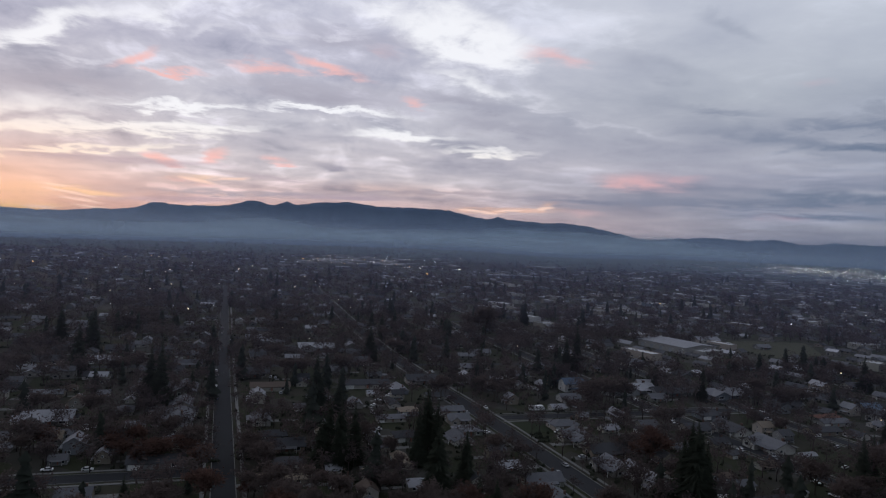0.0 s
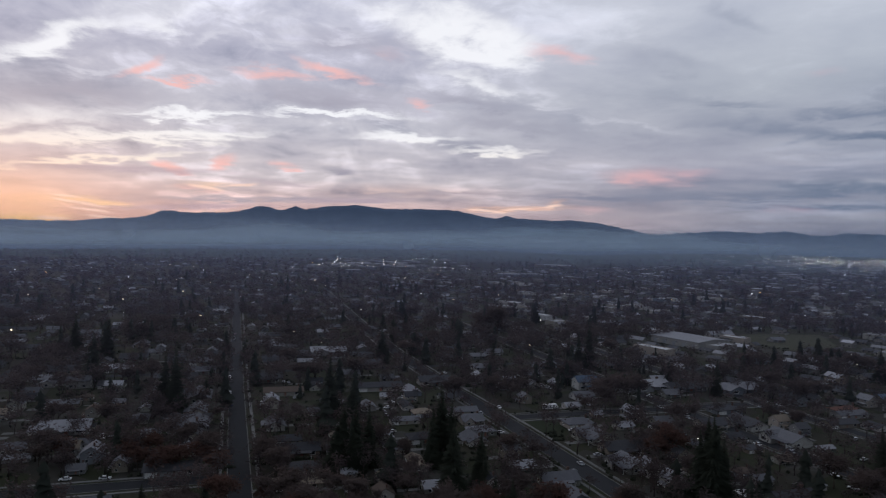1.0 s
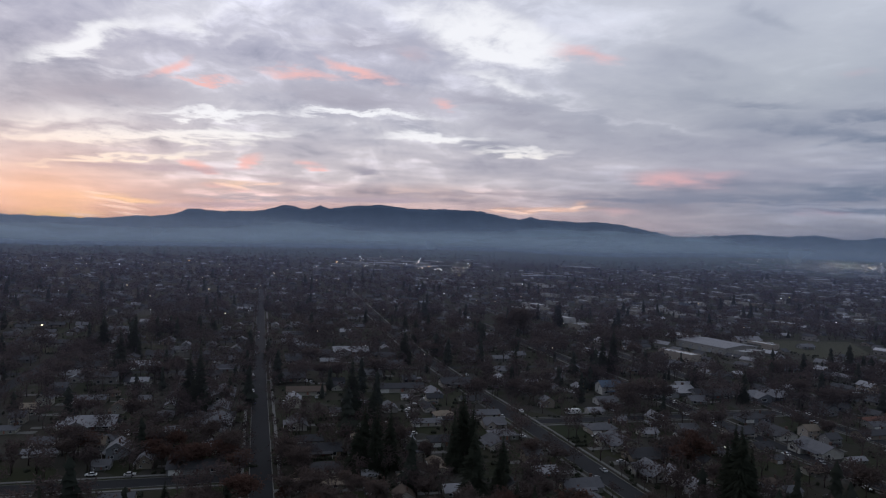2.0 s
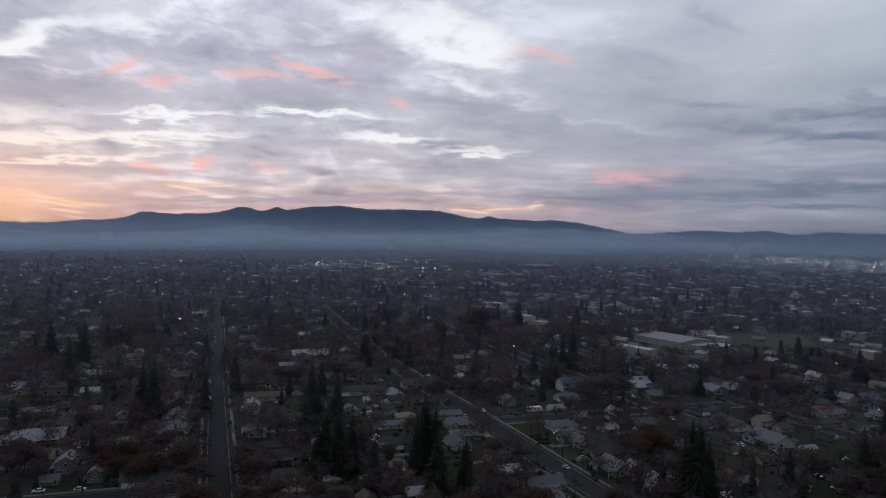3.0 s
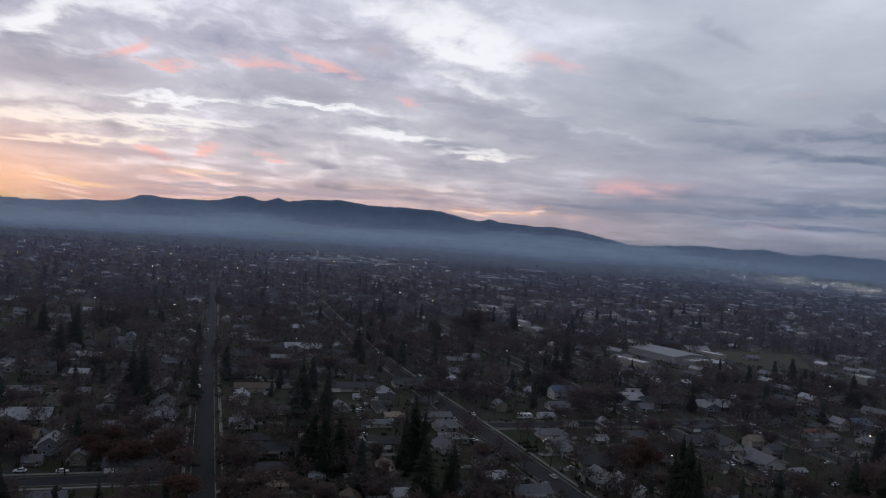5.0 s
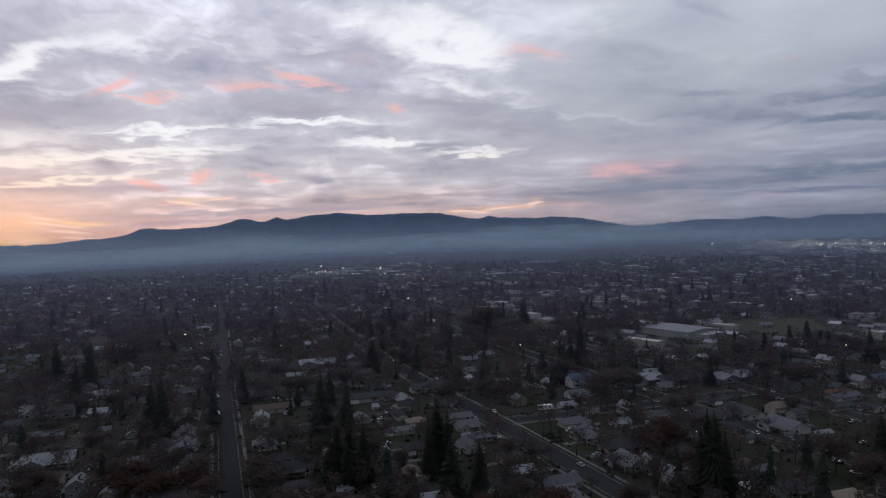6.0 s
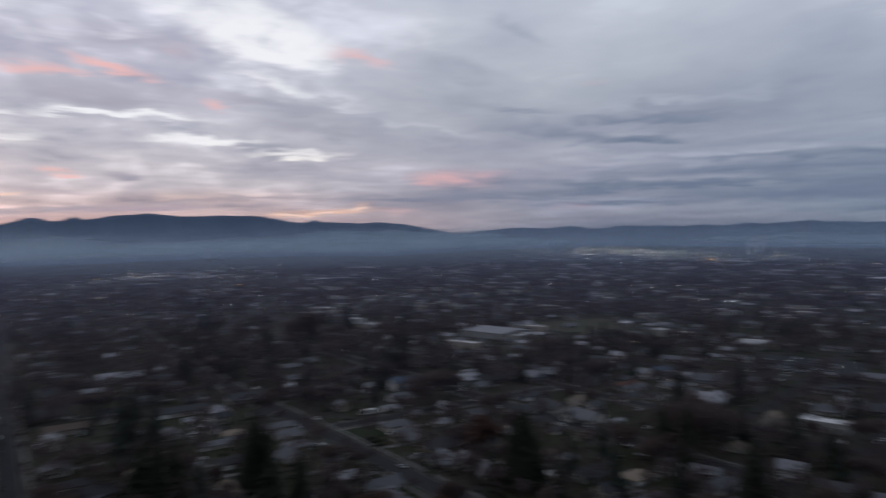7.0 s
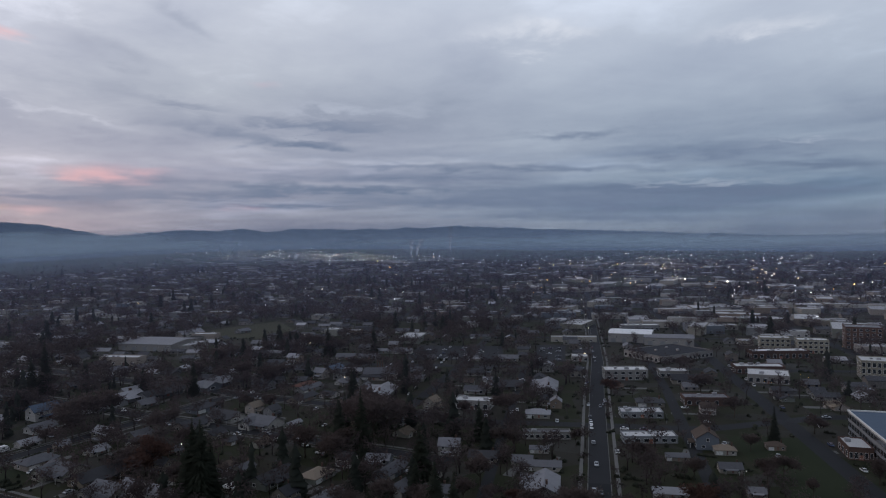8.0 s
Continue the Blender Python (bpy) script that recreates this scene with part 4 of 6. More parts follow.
place("ranch", "mid", 268, 169, 13, "D", 0)
place("ranch", "light", 231, 219, 16, "D", 0)
place("hip", "brown", 111, 300, 15, "R", 0)
place("tall", "light", -174, 274, 12, "R", 90)
place("hip", "dark", -99, 312, 16, "R", 0)
place("hip", "dark", -35, 326, 18, "R", 0)
place("gable", "mid", -9, 328, 12, "R", 90)
place("gable", "dark", 63, 325, 15, "R", 0)
place("hip", "tan", 292, 159, 10, "D", 0)
place("tall", "brown", 295, 170, 11, "D", 90)
place("cross", "mid", 54, 343, 12, "R", 90)
place("hip", "brown", 315, 146, 14, "D", 0)
place("ranch", "light", -169, 313, 17, "R", 0)
place("gable", "mid", -114, 337, 13, "R", 90)
place("gable", "mid", 103, 341, 10, "R", 0)
place("ranch", "mid", -48, 357, 22, "R", 0)
place("cross", "mid", -153, 327, 13, "R", 90)
place("hip", "dark", 129, 337, 12, "R", 0)
place("hip", "mid", 47, 367, 17, "R", 0)
place("gable", "light", 72, 368, 13, "R", 0)
place("hip", "tan", -40, 373, 20, "R", 0)
place("cross", "light", -212, 311, 16, "R", 0)
place("hip", "dark", -206, 317, 12, "R", 0)
place("gable", "light", -222, 307, 13, "R", 0)
place("gable", "mid", -172, 339, 10, "R", 0)
place("ranch", "light", 166, 343, 19, "R", 0)
place("cross", "mid", 154, 355, 13, "R", 90)
place("gable", "mid", -165, 356, 14, "R", 90)
place("gable", "mid", 96, 382, 13, "R", 0)
place("gable", "light", 61, 391, 9, "R", 0)
place("tall", "light", 81, 388, 15, "R", 90)
place("tall", "light", -130, 377, 13, "R", 90)
place("gable", "dark", 123, 380, 13, "R", 0)
place("tall", "light", 302, 269, 9, "D", 90)
place("gable", "light", -196, 357, 5, "R", 90)
place("cross", "dark", 144, 384, 17, "R", 90)
place("gable", "light", -68, 411, 8, "R", 0)
place("hip", "dark", 346, 233, 20, "D", 0)
place("cross", "mid", -178, 386, 16, "R", 90)
place("gable", "light", -217, 366, 8, "R", 0)
place("ranch", "brown", -133, 408, 26, "R", 0)
place("gable", "light", -53, 427, 16, "R", 90)
place("gable", "mid", 58, 434, 16, "R", 0)
place("hip", "dark", 142, 415, 23, "R", 0)
place("ranch", "dark", -77, 433, 32, "R", 0)
place("cross", "light", 243, 368, 23, "D", 90)
place("ranch", "dark", 199, 394, 21, "R", 0)
place("gable", "mid", 293, 331, 16, "D", 0)
place("hip", "brown", -242, 373, 14, "R", 0)
place("tall", "light", 304, 330, 6, "D", 90)
place("cross", "light", 332, 302, 29, "D", 90)
place("gable", "dark", 318, 325, 15, "D", 0)
place("gable", "dark", -42, 458, 16, "R", 0)
place("ranch", "mid", 216, 417, 29, "R", 0)
place("gable", "mid", 119, 453, 15, "R", 0)
place("gable", "dark", -157, 443, 16, "R", 0)
place("tall", "blue", 64, 466, 19, "R", 0)
place("gable", "light", 45, 472, 10, "R", 90)
place("gable", "dark", -246, 406, 12, "R", 0)
place("ranch", "light", 325, 349, 20, "D", 0)
place("hip", "red", 218, 424, 19, "R", 0)
place("gable", "mid", 247, 413, 16, "D", 0)
place("ranch", "light", 11, 482, 17, "R", 0)
place("gable", "dark", -212, 436, 13, "R", 0)
place("cross", "light", 108, 475, 25, "R", 0)
place("gable", "light", 244, 420, 12, "R", 0)
place("gable", "dark", 419, 248, 19, "D", 0)
place("gable", "dark", 134, 474, 21, "R", 0)
place("hip", "dark", 270, 417, 29, "D", 0)
place("gable", "mid", 27, 499, 19, "R", 0)
place("gable", "mid", -211, 461, 21, "R", 0)
place("cross", "light", 171, 479, 25, "R", 0)
place("gable", "light", -299, 413, 15, "R", 0)
place("tall", "light", 244, 450, 11, "R", 90)
place("gable", "mid", -9, 518, 19, "R", 0)
place("gable", "dark", -100, 509, 17, "R", 0)
place("hip", "light", -272, 453, 26, "R", 0)
place("gable", "dark", -303, 438, 16, "R", 0)
place("gable", "blue", 264, 465, 16, "R", 0)
place("gable", "mid", 224, 488, 18, "R", 0)
place("gable", "mid", 41, 538, 22, "R", 0)
place("hip", "mid", -226, 491, 19, "R", 0)
place("gable", "mid", 78, 550, 16, "R", 0)
place("gable", "mid", -36, 556, 25, "R", 0)
place("gable", "mid", 99, 550, 20, "R", 0)
place("gable", "mid", 393, 398, 19, "D", 0)
place("ranch", "light", 373, 419, 19, "D", 0)
place("gable", "dark", -282, 495, 15, "R", 0)
place("cross", "light", -144, 561, 27, "R", 0)
place("ranch", "mid", 316, 493, 25, "D", 0)
place("tall", "light", 261, 525, 20, "R", 90)
place("gable", "mid", 301, 506, 20, "D", 0)
place("gable", "mid", -2, 591, 22, "R", 0)
place("hip", "mid", 133, 588, 36, "R", 0)
place("gable", "mid", -180, 579, 11, "R", 0)
place("gable", "mid", 353, 494, 21, "D", 0)
place("tall", "light", -283, 538, 9, "R", 90)
place("gable", "mid", 156, 588, 27, "R", 0)
place("gable", "dark", -355, 496, 17, "R", 0)
place("ranch", "light", 341, 507, 26, "D", 0)
place("gable", "mid", 296, 544, 19, "R", 0)
place("gable", "dark", 246, 572, 19, "R", 0)
place("ranch", "light", -67, 621, 23, "R", 0)
place("gable", "light", 77, 619, 16, "R", 0)
place("gable", "mid", -311, 559, 16, "R", 90)
place("gable", "mid", 237, 600, 20, "R", 0)
place("hip", "mid", -353, 552, 18, "R", 0)
place("gable", "mid", -224, 637, 22, "R", 0)
place("ranch", "light", 110, 673, 20, "R", 0)
place("ranch", "mid", 465, 509, 29, "D", 0)
place("gable", "mid", -392, 610, 20, "R", 0)
place("gable", "mid", -129, 717, 22, "R", 0)
place("gable", "dark", -100, 731, 23, "R", 0)
place("gable", "mid", -179, 717, 22, "R", 0)
place("gable", "mid", -56, 738, 25, "R", 0)
place("gable", "mid", 436, 604, 25, "D", 0)
place("gable", "dark", 410, 632, 25, "D", 0)
place("gable", "light", 28, 760, 22, "R", 0)
place("ranch", "mid", 80, 768, 35, "R", 0)
place("gable", "mid", 203, 747, 19, "R", 0)
place("gable", "mid", 107, 790, 28, "R", 0)
place("gable", "mid", 308, 747, 19, "R", 0)
place("cross", "light", 256, 775, 38, "R", 0)

# ---- larger buildings ----


def block_building(name, label, x, y, az, w, d, h, wall, roof, floors=1, bays=6, lit=0.0, units=2, tall_windows=False, seed=1, side_bays=3):
    """A flat-roofed building: walls with a parapet, a recessed roof, rows of framed windows, a door and rooftop units."""
    rnd = random.Random(seed)
    root = thing(name, label, "building")
    root.matrix_basis = pose(x, y, 0, 0, 0, az)
    X, Y, p = w / 2, d / 2, 0.7
    s = Shape().box(-X, X, -Y, Y, 0, h)
    part("wall", s, wall, root)
    cap = Shape()
    for a in ((-X - 0.08, X + 0.08, -Y - 0.08, -Y + 0.3), (-X - 0.08, X + 0.08, Y - 0.3, Y + 0.08), (-X - 0.08, -X + 0.3, -Y + 0.3, Y - 0.3), (X - 0.3, X + 0.08, -Y + 0.3, Y - 0.3)):
        cap.box(*a, h, h + p)
    part("parapet", cap, wall, root)
    part("roof", Shape().box(-X + 0.3, X - 0.3, -Y + 0.3, Y - 0.3, h, h + 0.12), roof, root)
    fh = h / floors
    sides = ((0, w, d / 2, bays), (math.pi / 2, d, w / 2, side_bays), (-math.pi / 2, d, w / 2, side_bays))
    for turn, length, out, count in sides:
        for k in range(floors):
            for i in range(count):
                u = (i + 0.5) / count * length - length / 2
                px, py = u * math.cos(turn) + out * math.sin(turn), u * math.sin(turn) - out * math.cos(turn)
                ww = min(2.4, length / count * 0.6)
                glow = rnd.choice((GLOW_WARM, GLOW_WHITE)) if rnd.random() < lit else None
                add_window(root, px, py, k * fh + (0.8 if not tall_windows else 0.5), ww, fh * (0.5 if not tall_windows else 0.7), turn, glow)
    part("door", Shape().box(-0.9, 0.9, -Y - 0.06, -Y + 0.05, 0, 2.2), DOOR_PAINT, root)
    for i in range(units):
        ux, uy = rnd.uniform(-X * 0.7, X * 0.7), rnd.uniform(-Y * 0.6, Y * 0.6)
        a, b, c = rnd.uniform(0.8, 1.6), rnd.uniform(0.7, 1.2), rnd.uniform(0.9, 1.6)
        part("rooftop_unit", Shape().box(ux - a, ux + a, uy - b, uy + b, h + 0.12, h + 0.12 + c).box(ux - a * 0.6, ux + a * 0.6, uy - b * 0.6, uy + b * 0.6, h + 0.12 + c, h + 0.25 + c), STEEL, root)
    TAKEN.append((x, y, max(w, d) * 0.55))
    return root


def shed_building(name, label, x, y, az, w, d, h, rise, wall, roof, doors=4):
    """A wide low-pitched hall with big doors."""
    root = thing(name, label, "building")
    root.matrix_basis = pose(x, y, 0, 0, 0, az)
    s, r = Shape(), Shape()
    gable_walls(s, w, d, h, rise)
    gable_roof(r, w, d, h, rise, 0.6, 0.3)
    part("wall", s, wall, root)
    part("roof", r, roof, root)
    for i in range(doors):
        u = (i + 0.5) / doors * w - w / 2
        part("door", Shape().box(u - 2, u + 2, -d / 2 - 0.08, -d / 2 + 0.05, 0.05, min(4.0, h * 0.8)), GREY_PANEL, root)
        add_window(root, u + 3.2 if u + 4 < w / 2 else u - 3.2, -d / 2, h * 0.55, 1.4, 0.9, 0)
    TAKEN.append((x, y, max(w, d) * 0.55))
    return root


shed_building("warehouse", "large pale-roofed hall beside the sports field", 203, 704, RA - 78, 62, 46, 7, 2.2, STUCCO, ROOFS["light"], 5)
shed_building("market_hall", "big white-roofed hall with a low pitch", 556, 388, DA - 12, 40, 34, 9, 1.6, STUCCO, ROOFS["white"], 4)
shed_building("market_wing", "pale-roofed wing of the market hall", 561, 350, DA - 8, 44, 26, 7.5, 1.4, STUCCO, ROOFS["light"], 4)
block_building("showroom", "low showroom with a dark flat roof and white fascia", 500, 314, -12, 58, 44, 5.2, STUCCO, DARK_MEMBRANE, 1, 12, 0.0, 3, seed=20, side_bays=9)
block_building("office_block", "low white flat-roofed office with dark windows", 266, 303, DA - 5, 22, 11, 5, STUCCO, MEMBRANE, 1, 4, 0.0, 2, seed=3)
block_building("clinic", "two-storey pale flat-roofed clinic building", 400, 288, DA + 6, 30, 14, 7, STUCCO, MEMBRANE, 2, 6, 0.0, 3, seed=4)
block_building("workshop", "low workshop with a patched pale flat roof", 321, 223, DA + 5, 23, 11, 3, GREY_PANEL, MEMBRANE, 1, 5, 0.0, 5, seed=5)
block_building("store", "long low store with a pale flat roof", 284, 194, DA + 7, 26, 10, 3, GREY_PANEL, MEMBRANE, 1, 6, 0.0, 2, seed=6)
block_building("motel_wing", "long low cream motel wing", 251, 232, DA + 5, 24, 6, 3.2, STUCCO, GREY_MEMBRANE, 1, 8, 0.0, 1, seed=7)
block_building("kiosk", "small white flat-roofed shop", 436, 357, DA + 3, 13, 14, 3.5, STUCCO, MEMBRANE, 1, 3, 0.0, 1, seed=8)
block_building("apartment_block", "three-storey pale apartment block", 592, 266, DA - 8, 24, 14, 11, TAN_WALL, MEMBRANE, 3, 6, 0.0, 2, seed=9)
block_building("apartment_block", "three-storey pale apartment block beside its twin", 600, 238, DA - 8, 24, 14, 11, TAN_WALL, MEMBRANE, 3, 6, 0.0, 2, seed=10)
block_building("hotel", "five-storey red brick hotel", 652, 216, DA - 14, 28, 22, 19, BRICK, GREY_MEMBRANE, 5, 6, 0.0, 3, seed=11)
block_building("courthouse", "three-storey tan civic building with tall windows", 524, 160, DA - 14, 34, 20, 13, TAN_WALL, MEMBRANE, 3, 11, 0.0, 3, True, seed=12, side_bays=5)
block_building("corner_shop", "cream shop with a white roof and orange wall lamps", 462, 214, DA - 14, 26, 22, 5.5, STUCCO, MEMBRANE, 1, 6, 0.0, 4, seed=13)
block_building("long_shop", "long brick shop row under a white roof", 556, 248, DA + 8, 46, 14, 6, BRICK, MEMBRANE, 1, 9, 0.0, 4, seed=14)
block_building("garage_shop", "dark brick garage with a flat roof", 372, 212, DA + 4, 26, 12, 4.5, BRICK, GREY_MEMBRANE, 1, 5, 0.0, 2, seed=15)
block_building("annex", "small white-roofed brick annex with wall lamps", 333, 118, DA - 6, 10, 17, 5, BRICK, MEMBRANE, 1, 5, 0.0, 1, seed=16)
block_building("print_works", "low dark brick works under a pale roof", 486, 232, DA + 2, 34, 14, 5, BRICK, MEMBRANE, 1, 7, 0.0, 3, seed=17)
block_building("bakery", "white flat-roofed bakery on the high street", 430, 268, DA + 4, 20, 12, 4.5, STUCCO, MEMBRANE, 1, 5, 0.0, 2, seed=18)
block_building("depot", "long grey depot with a flat roof", 625, 425, DA + 4, 40, 16, 5.5, GREY_MEMBRANE, MEMBRANE, 1, 8, 0.0, 4, seed=19)


def glass_office():
    """The modern office at the edge of the park: bands of glass, stepped roofs, a glazed top."""
    root = thing("glass_office", "modern three-storey office with glass bands", "building")
    root.matrix_basis = pose(348, 103, 0, 0, 0, 213.5)
    w, d = 56, 30
    part("wall", Shape().box(-w / 2, w / 2, -d / 2, d / 2, 0, 12), GREY_PANEL, root)
    for k in range(3):
        z = 1.2 + k * 3.8
        part("window", Shape().box(-w / 2 - 0.06, w / 2 + 0.06, -d / 2 - 0.06, d / 2 + 0.06, z, z + 2.2), GLASS, root, "long dark glass band")
        for i in range(14):
            u = -w / 2 + (i + 0.5) * w / 14
            part("mullion", Shape().box(u - 0.08, u + 0.08, -d / 2 - 0.16, -d / 2, z, z + 2.2), GREY_PANEL, root)
    part("parapet", Shape().box(-w / 2 - 0.3, w / 2 + 0.3, -d / 2 - 0.3, -d / 2 + 0.4, 12, 12.8).box(-w / 2 - 0.3, w / 2 + 0.3, d / 2 - 0.4, d / 2 + 0.3, 12, 12.8).box(-w / 2 - 0.3, -w / 2 + 0.4, -d / 2, d / 2, 12, 12.8).box(w / 2 - 0.4, w / 2 + 0.3, -d / 2, d / 2, 12, 12.8), TRIM, root)
    part("roof", Shape().box(-w / 2 + 0.4, w / 2 - 0.4, -d / 2 + 0.4, d / 2 - 0.4, 12, 12.15), ROOFS["blue"], root)
    TAKEN.append((348, 103, 28))


glass_office()


def church():
    root = thing("church", "dark-roofed church hall with slim brick chimneys", "church")
    root.matrix_basis = pose(*grid(DA, 478, -146), 0, 0, 0, DA + 8)
    s, r = Shape(), Shape()
    gable_walls(s, 24, 13, 4.5, 3.5)
    gable_roof(r, 24, 13, 4.5, 3.5)
    part("wall", s, SIDING, root)
    part("roof", r, ROOFS["mid"], root)
    for x in (-3.0, -1.0, 1.0):
        part("chimney", Shape().box(x - 0.4, x + 0.4, 2.0, 2.8, 4, 13), BRICK, root)
    TAKEN.append((*grid(DA, 478, -146), 14))


church()

# playing field beside the warehouse, park lawn downtown
FLATS = []


def sheet(name, label, category, corners, mat, z=0.045):
    s = Shape().slab([(x, y, z) for x, y in corners], 0.04)
    FLATS.append(corners)
    return tagged(new(name, s.mesh(name, mat)), label, category, "", "structure")


sheet("sports_field", "dull green playing field", "field", [(262, 745), (305, 675), (362, 722), (388, 822), (292, 802)], FIELD)
sheet("park_lawn", "dark mown park lawn", "lawn", [(255, 112), (290, 92), (345, 140), (318, 172)], LAWN)
sheet("corner_lawn", "small lawn at a street corner", "lawn", [grid(RA, 318, 154.5), grid(RA, 338.5, 153.5), grid(RA, 338.5, 172), grid(RA, 318, 172)], LAWN, 0.06)
sheet("parking_lot", "asphalt parking lot full of cars", "parking", [grid(DA, 555, -150), grid(DA, 555, -60), grid(DA, 632, -70), grid(DA, 632, -150)], ASPHALT, 0.05)
sheet("parking_lot", "asphalt parking lot full of cars", "parking", [grid(DA, 555, -36), grid(DA, 555, -10), grid(DA, 640, -10), grid(DA, 640, -36)], ASPHALT, 0.05)


def inside(x, y, ring):
    hit = False
    for (ax, ay), (bx, by) in zip(ring, ring[1:] + ring[:1]):
        if (ay > y) != (by > y) and x < (bx - ax) * (y - ay) / (by - ay) + ax:
            hit = not hit
    return hit


CELLS, HASHED = {}, [0]


def near_lots(x, y):
    """Lots taken within some 40 m, by way of a coarse grid."""
    while HASHED[0] < len(TAKEN):
        lot = TAKEN[HASHED[0]]
        HASHED[0] += 1
        CELLS.setdefault((int(lot[0] // 45), int(lot[1] // 45)), []).append(lot)
    i, j = int(x // 45), int(y // 45)
    return [lot for a in (i - 1, i, i + 1) for b in (j - 1, j, j + 1) for lot in CELLS.get((a, b), ())]


def free(x, y, room, clear=6.0):
    return not on_road(x, y, clear) and all(math.hypot(x - a, y - b) > r + room for a, b, r in near_lots(x, y)) and not any(inside(x, y, ring) for ring in FLATS)


# open commercial ground far out, with no gardens: centre, half axes
YARDS = ((-430, 2280, 250, 330), (-180, 1930, 130, 80), (1330, 2780, 420, 620), (1640, 2170, 260, 190), (1930, 1400, 320, 260), (1250, 850, 260, 170), (60, 1960, 90, 40), (230, 2560, 90, 40), (-590, 1930, 120, 40), (900, 3400, 1500, 300))


def open_yard(x, y):
    return any(((x - a) / p) ** 2 + ((y - b) / q) ** 2 < 1 for a, b, p, q in YARDS)


# ---- the rest of the houses, lot by lot ----
FAR_HOUSES, FAR_HALLS = [], []


def downtown(x, y):
    return ungrid(RA, x, y)[1] > 350 and math.hypot(x, y) < 4000


def fill_houses():
    rnd = random.Random(11)
    near = 0
    kinds, tones = ("gable", "hip", "tall", "cross", "ranch"), ("dark", "dark", "mid", "mid", "light", "brown", "mid", "tan")
    spots = []
    for i in range(-70, 70):
        for j in range(8, 150):
            a, c = j * 19.0, i * 24.5
            loose = 4 if j < 34 else 10
            spots.append(("R", RA, *grid(RA, a + rnd.uniform(-loose, loose), c + rnd.uniform(-loose, loose))))
            spots.append(("D", DA, *grid(DA, a + rnd.uniform(-loose, loose), c + rnd.uniform(-loose, loose))))
    spots.sort(key=lambda p: math.hypot(p[2], p[3]))
    for where, az, x, y in spots:
        r, b = math.hypot(x, y), math.degrees(math.atan2(-x, y))
        if (where == "D") != downtown(x, y) or not -84 < b < 48 or r > 2750 or r < 225:
            continue
        if open_yard(x, y) or rnd.random() < 0.12 + 0.7 * min(1, r / 1700) or (r < 1300 and not free(x, y, 6.5, 8.0)):
            continue
        turn = rnd.choice((0, 0, 90))
        if r < 470 and near < 104:
            near += 1
            kind, tone = rnd.choice(kinds), rnd.choice(tones)
            k = rnd.uniform(0.78, 1.0)
            put_sample((kind, tone, "plain"), lambda: build_house(kind, tone, False), pose(x, y, 0, 0, 0, az - turn) @ Matrix.Diagonal((k, k, k, 1)))
            TAKEN.append((x, y, 6.5))
        elif where == "D" and r > 640 and rnd.random() < 0.16:
            FAR_HALLS.append((x, y, az - turn, rnd.uniform(16, 46), rnd.uniform(10, 22), rnd.uniform(3.5, 7)))
        else:
            FAR_HOUSES.append((x, y, az - turn + rnd.uniform(-3, 3), rnd.uniform(8, 16), rnd.uniform(7.5, 10), 2.8 if rnd.random() < 0.75 else 5.2))
            if r < 1300:
                TAKEN.append((x, y, 5.5))


fill_houses()

# commercial strips far out: shopping area, timber yards, mill district
def far_halls():
    rnd = random.Random(5)
    for cx, cy, sx, sy, count in ((-430, 2300, 260, 360, 46), (1300, 2750, 420, 600, 85), (1640, 2170, 300, 200, 30), (1900, 1400, 350, 350, 46), (950, 430, 220, 180, 20), (1250, 850, 300, 250, 40), (60, 1960, 90, 40, 8), (230, 2560, 90, 40, 8), (1150, 330, 280, 220, 22), (760, 390, 180, 150, 30), (720, 560, 120, 120, 12)):
        for _ in range(count):
            x, y = rnd.gauss(cx, sx * 0.5), rnd.gauss(cy, sy * 0.5)
            if math.hypot(x, y) > 650 and not on_road(x, y, 8):
                FAR_HALLS.append((x, y, rnd.choice((DA, RA)) + 90 * rnd.randrange(2), rnd.uniform(18, 60 if math.hypot(x, y) < 1300 else 90), rnd.uniform(12, 34), rnd.uniform(4.5, 9)))


far_halls()


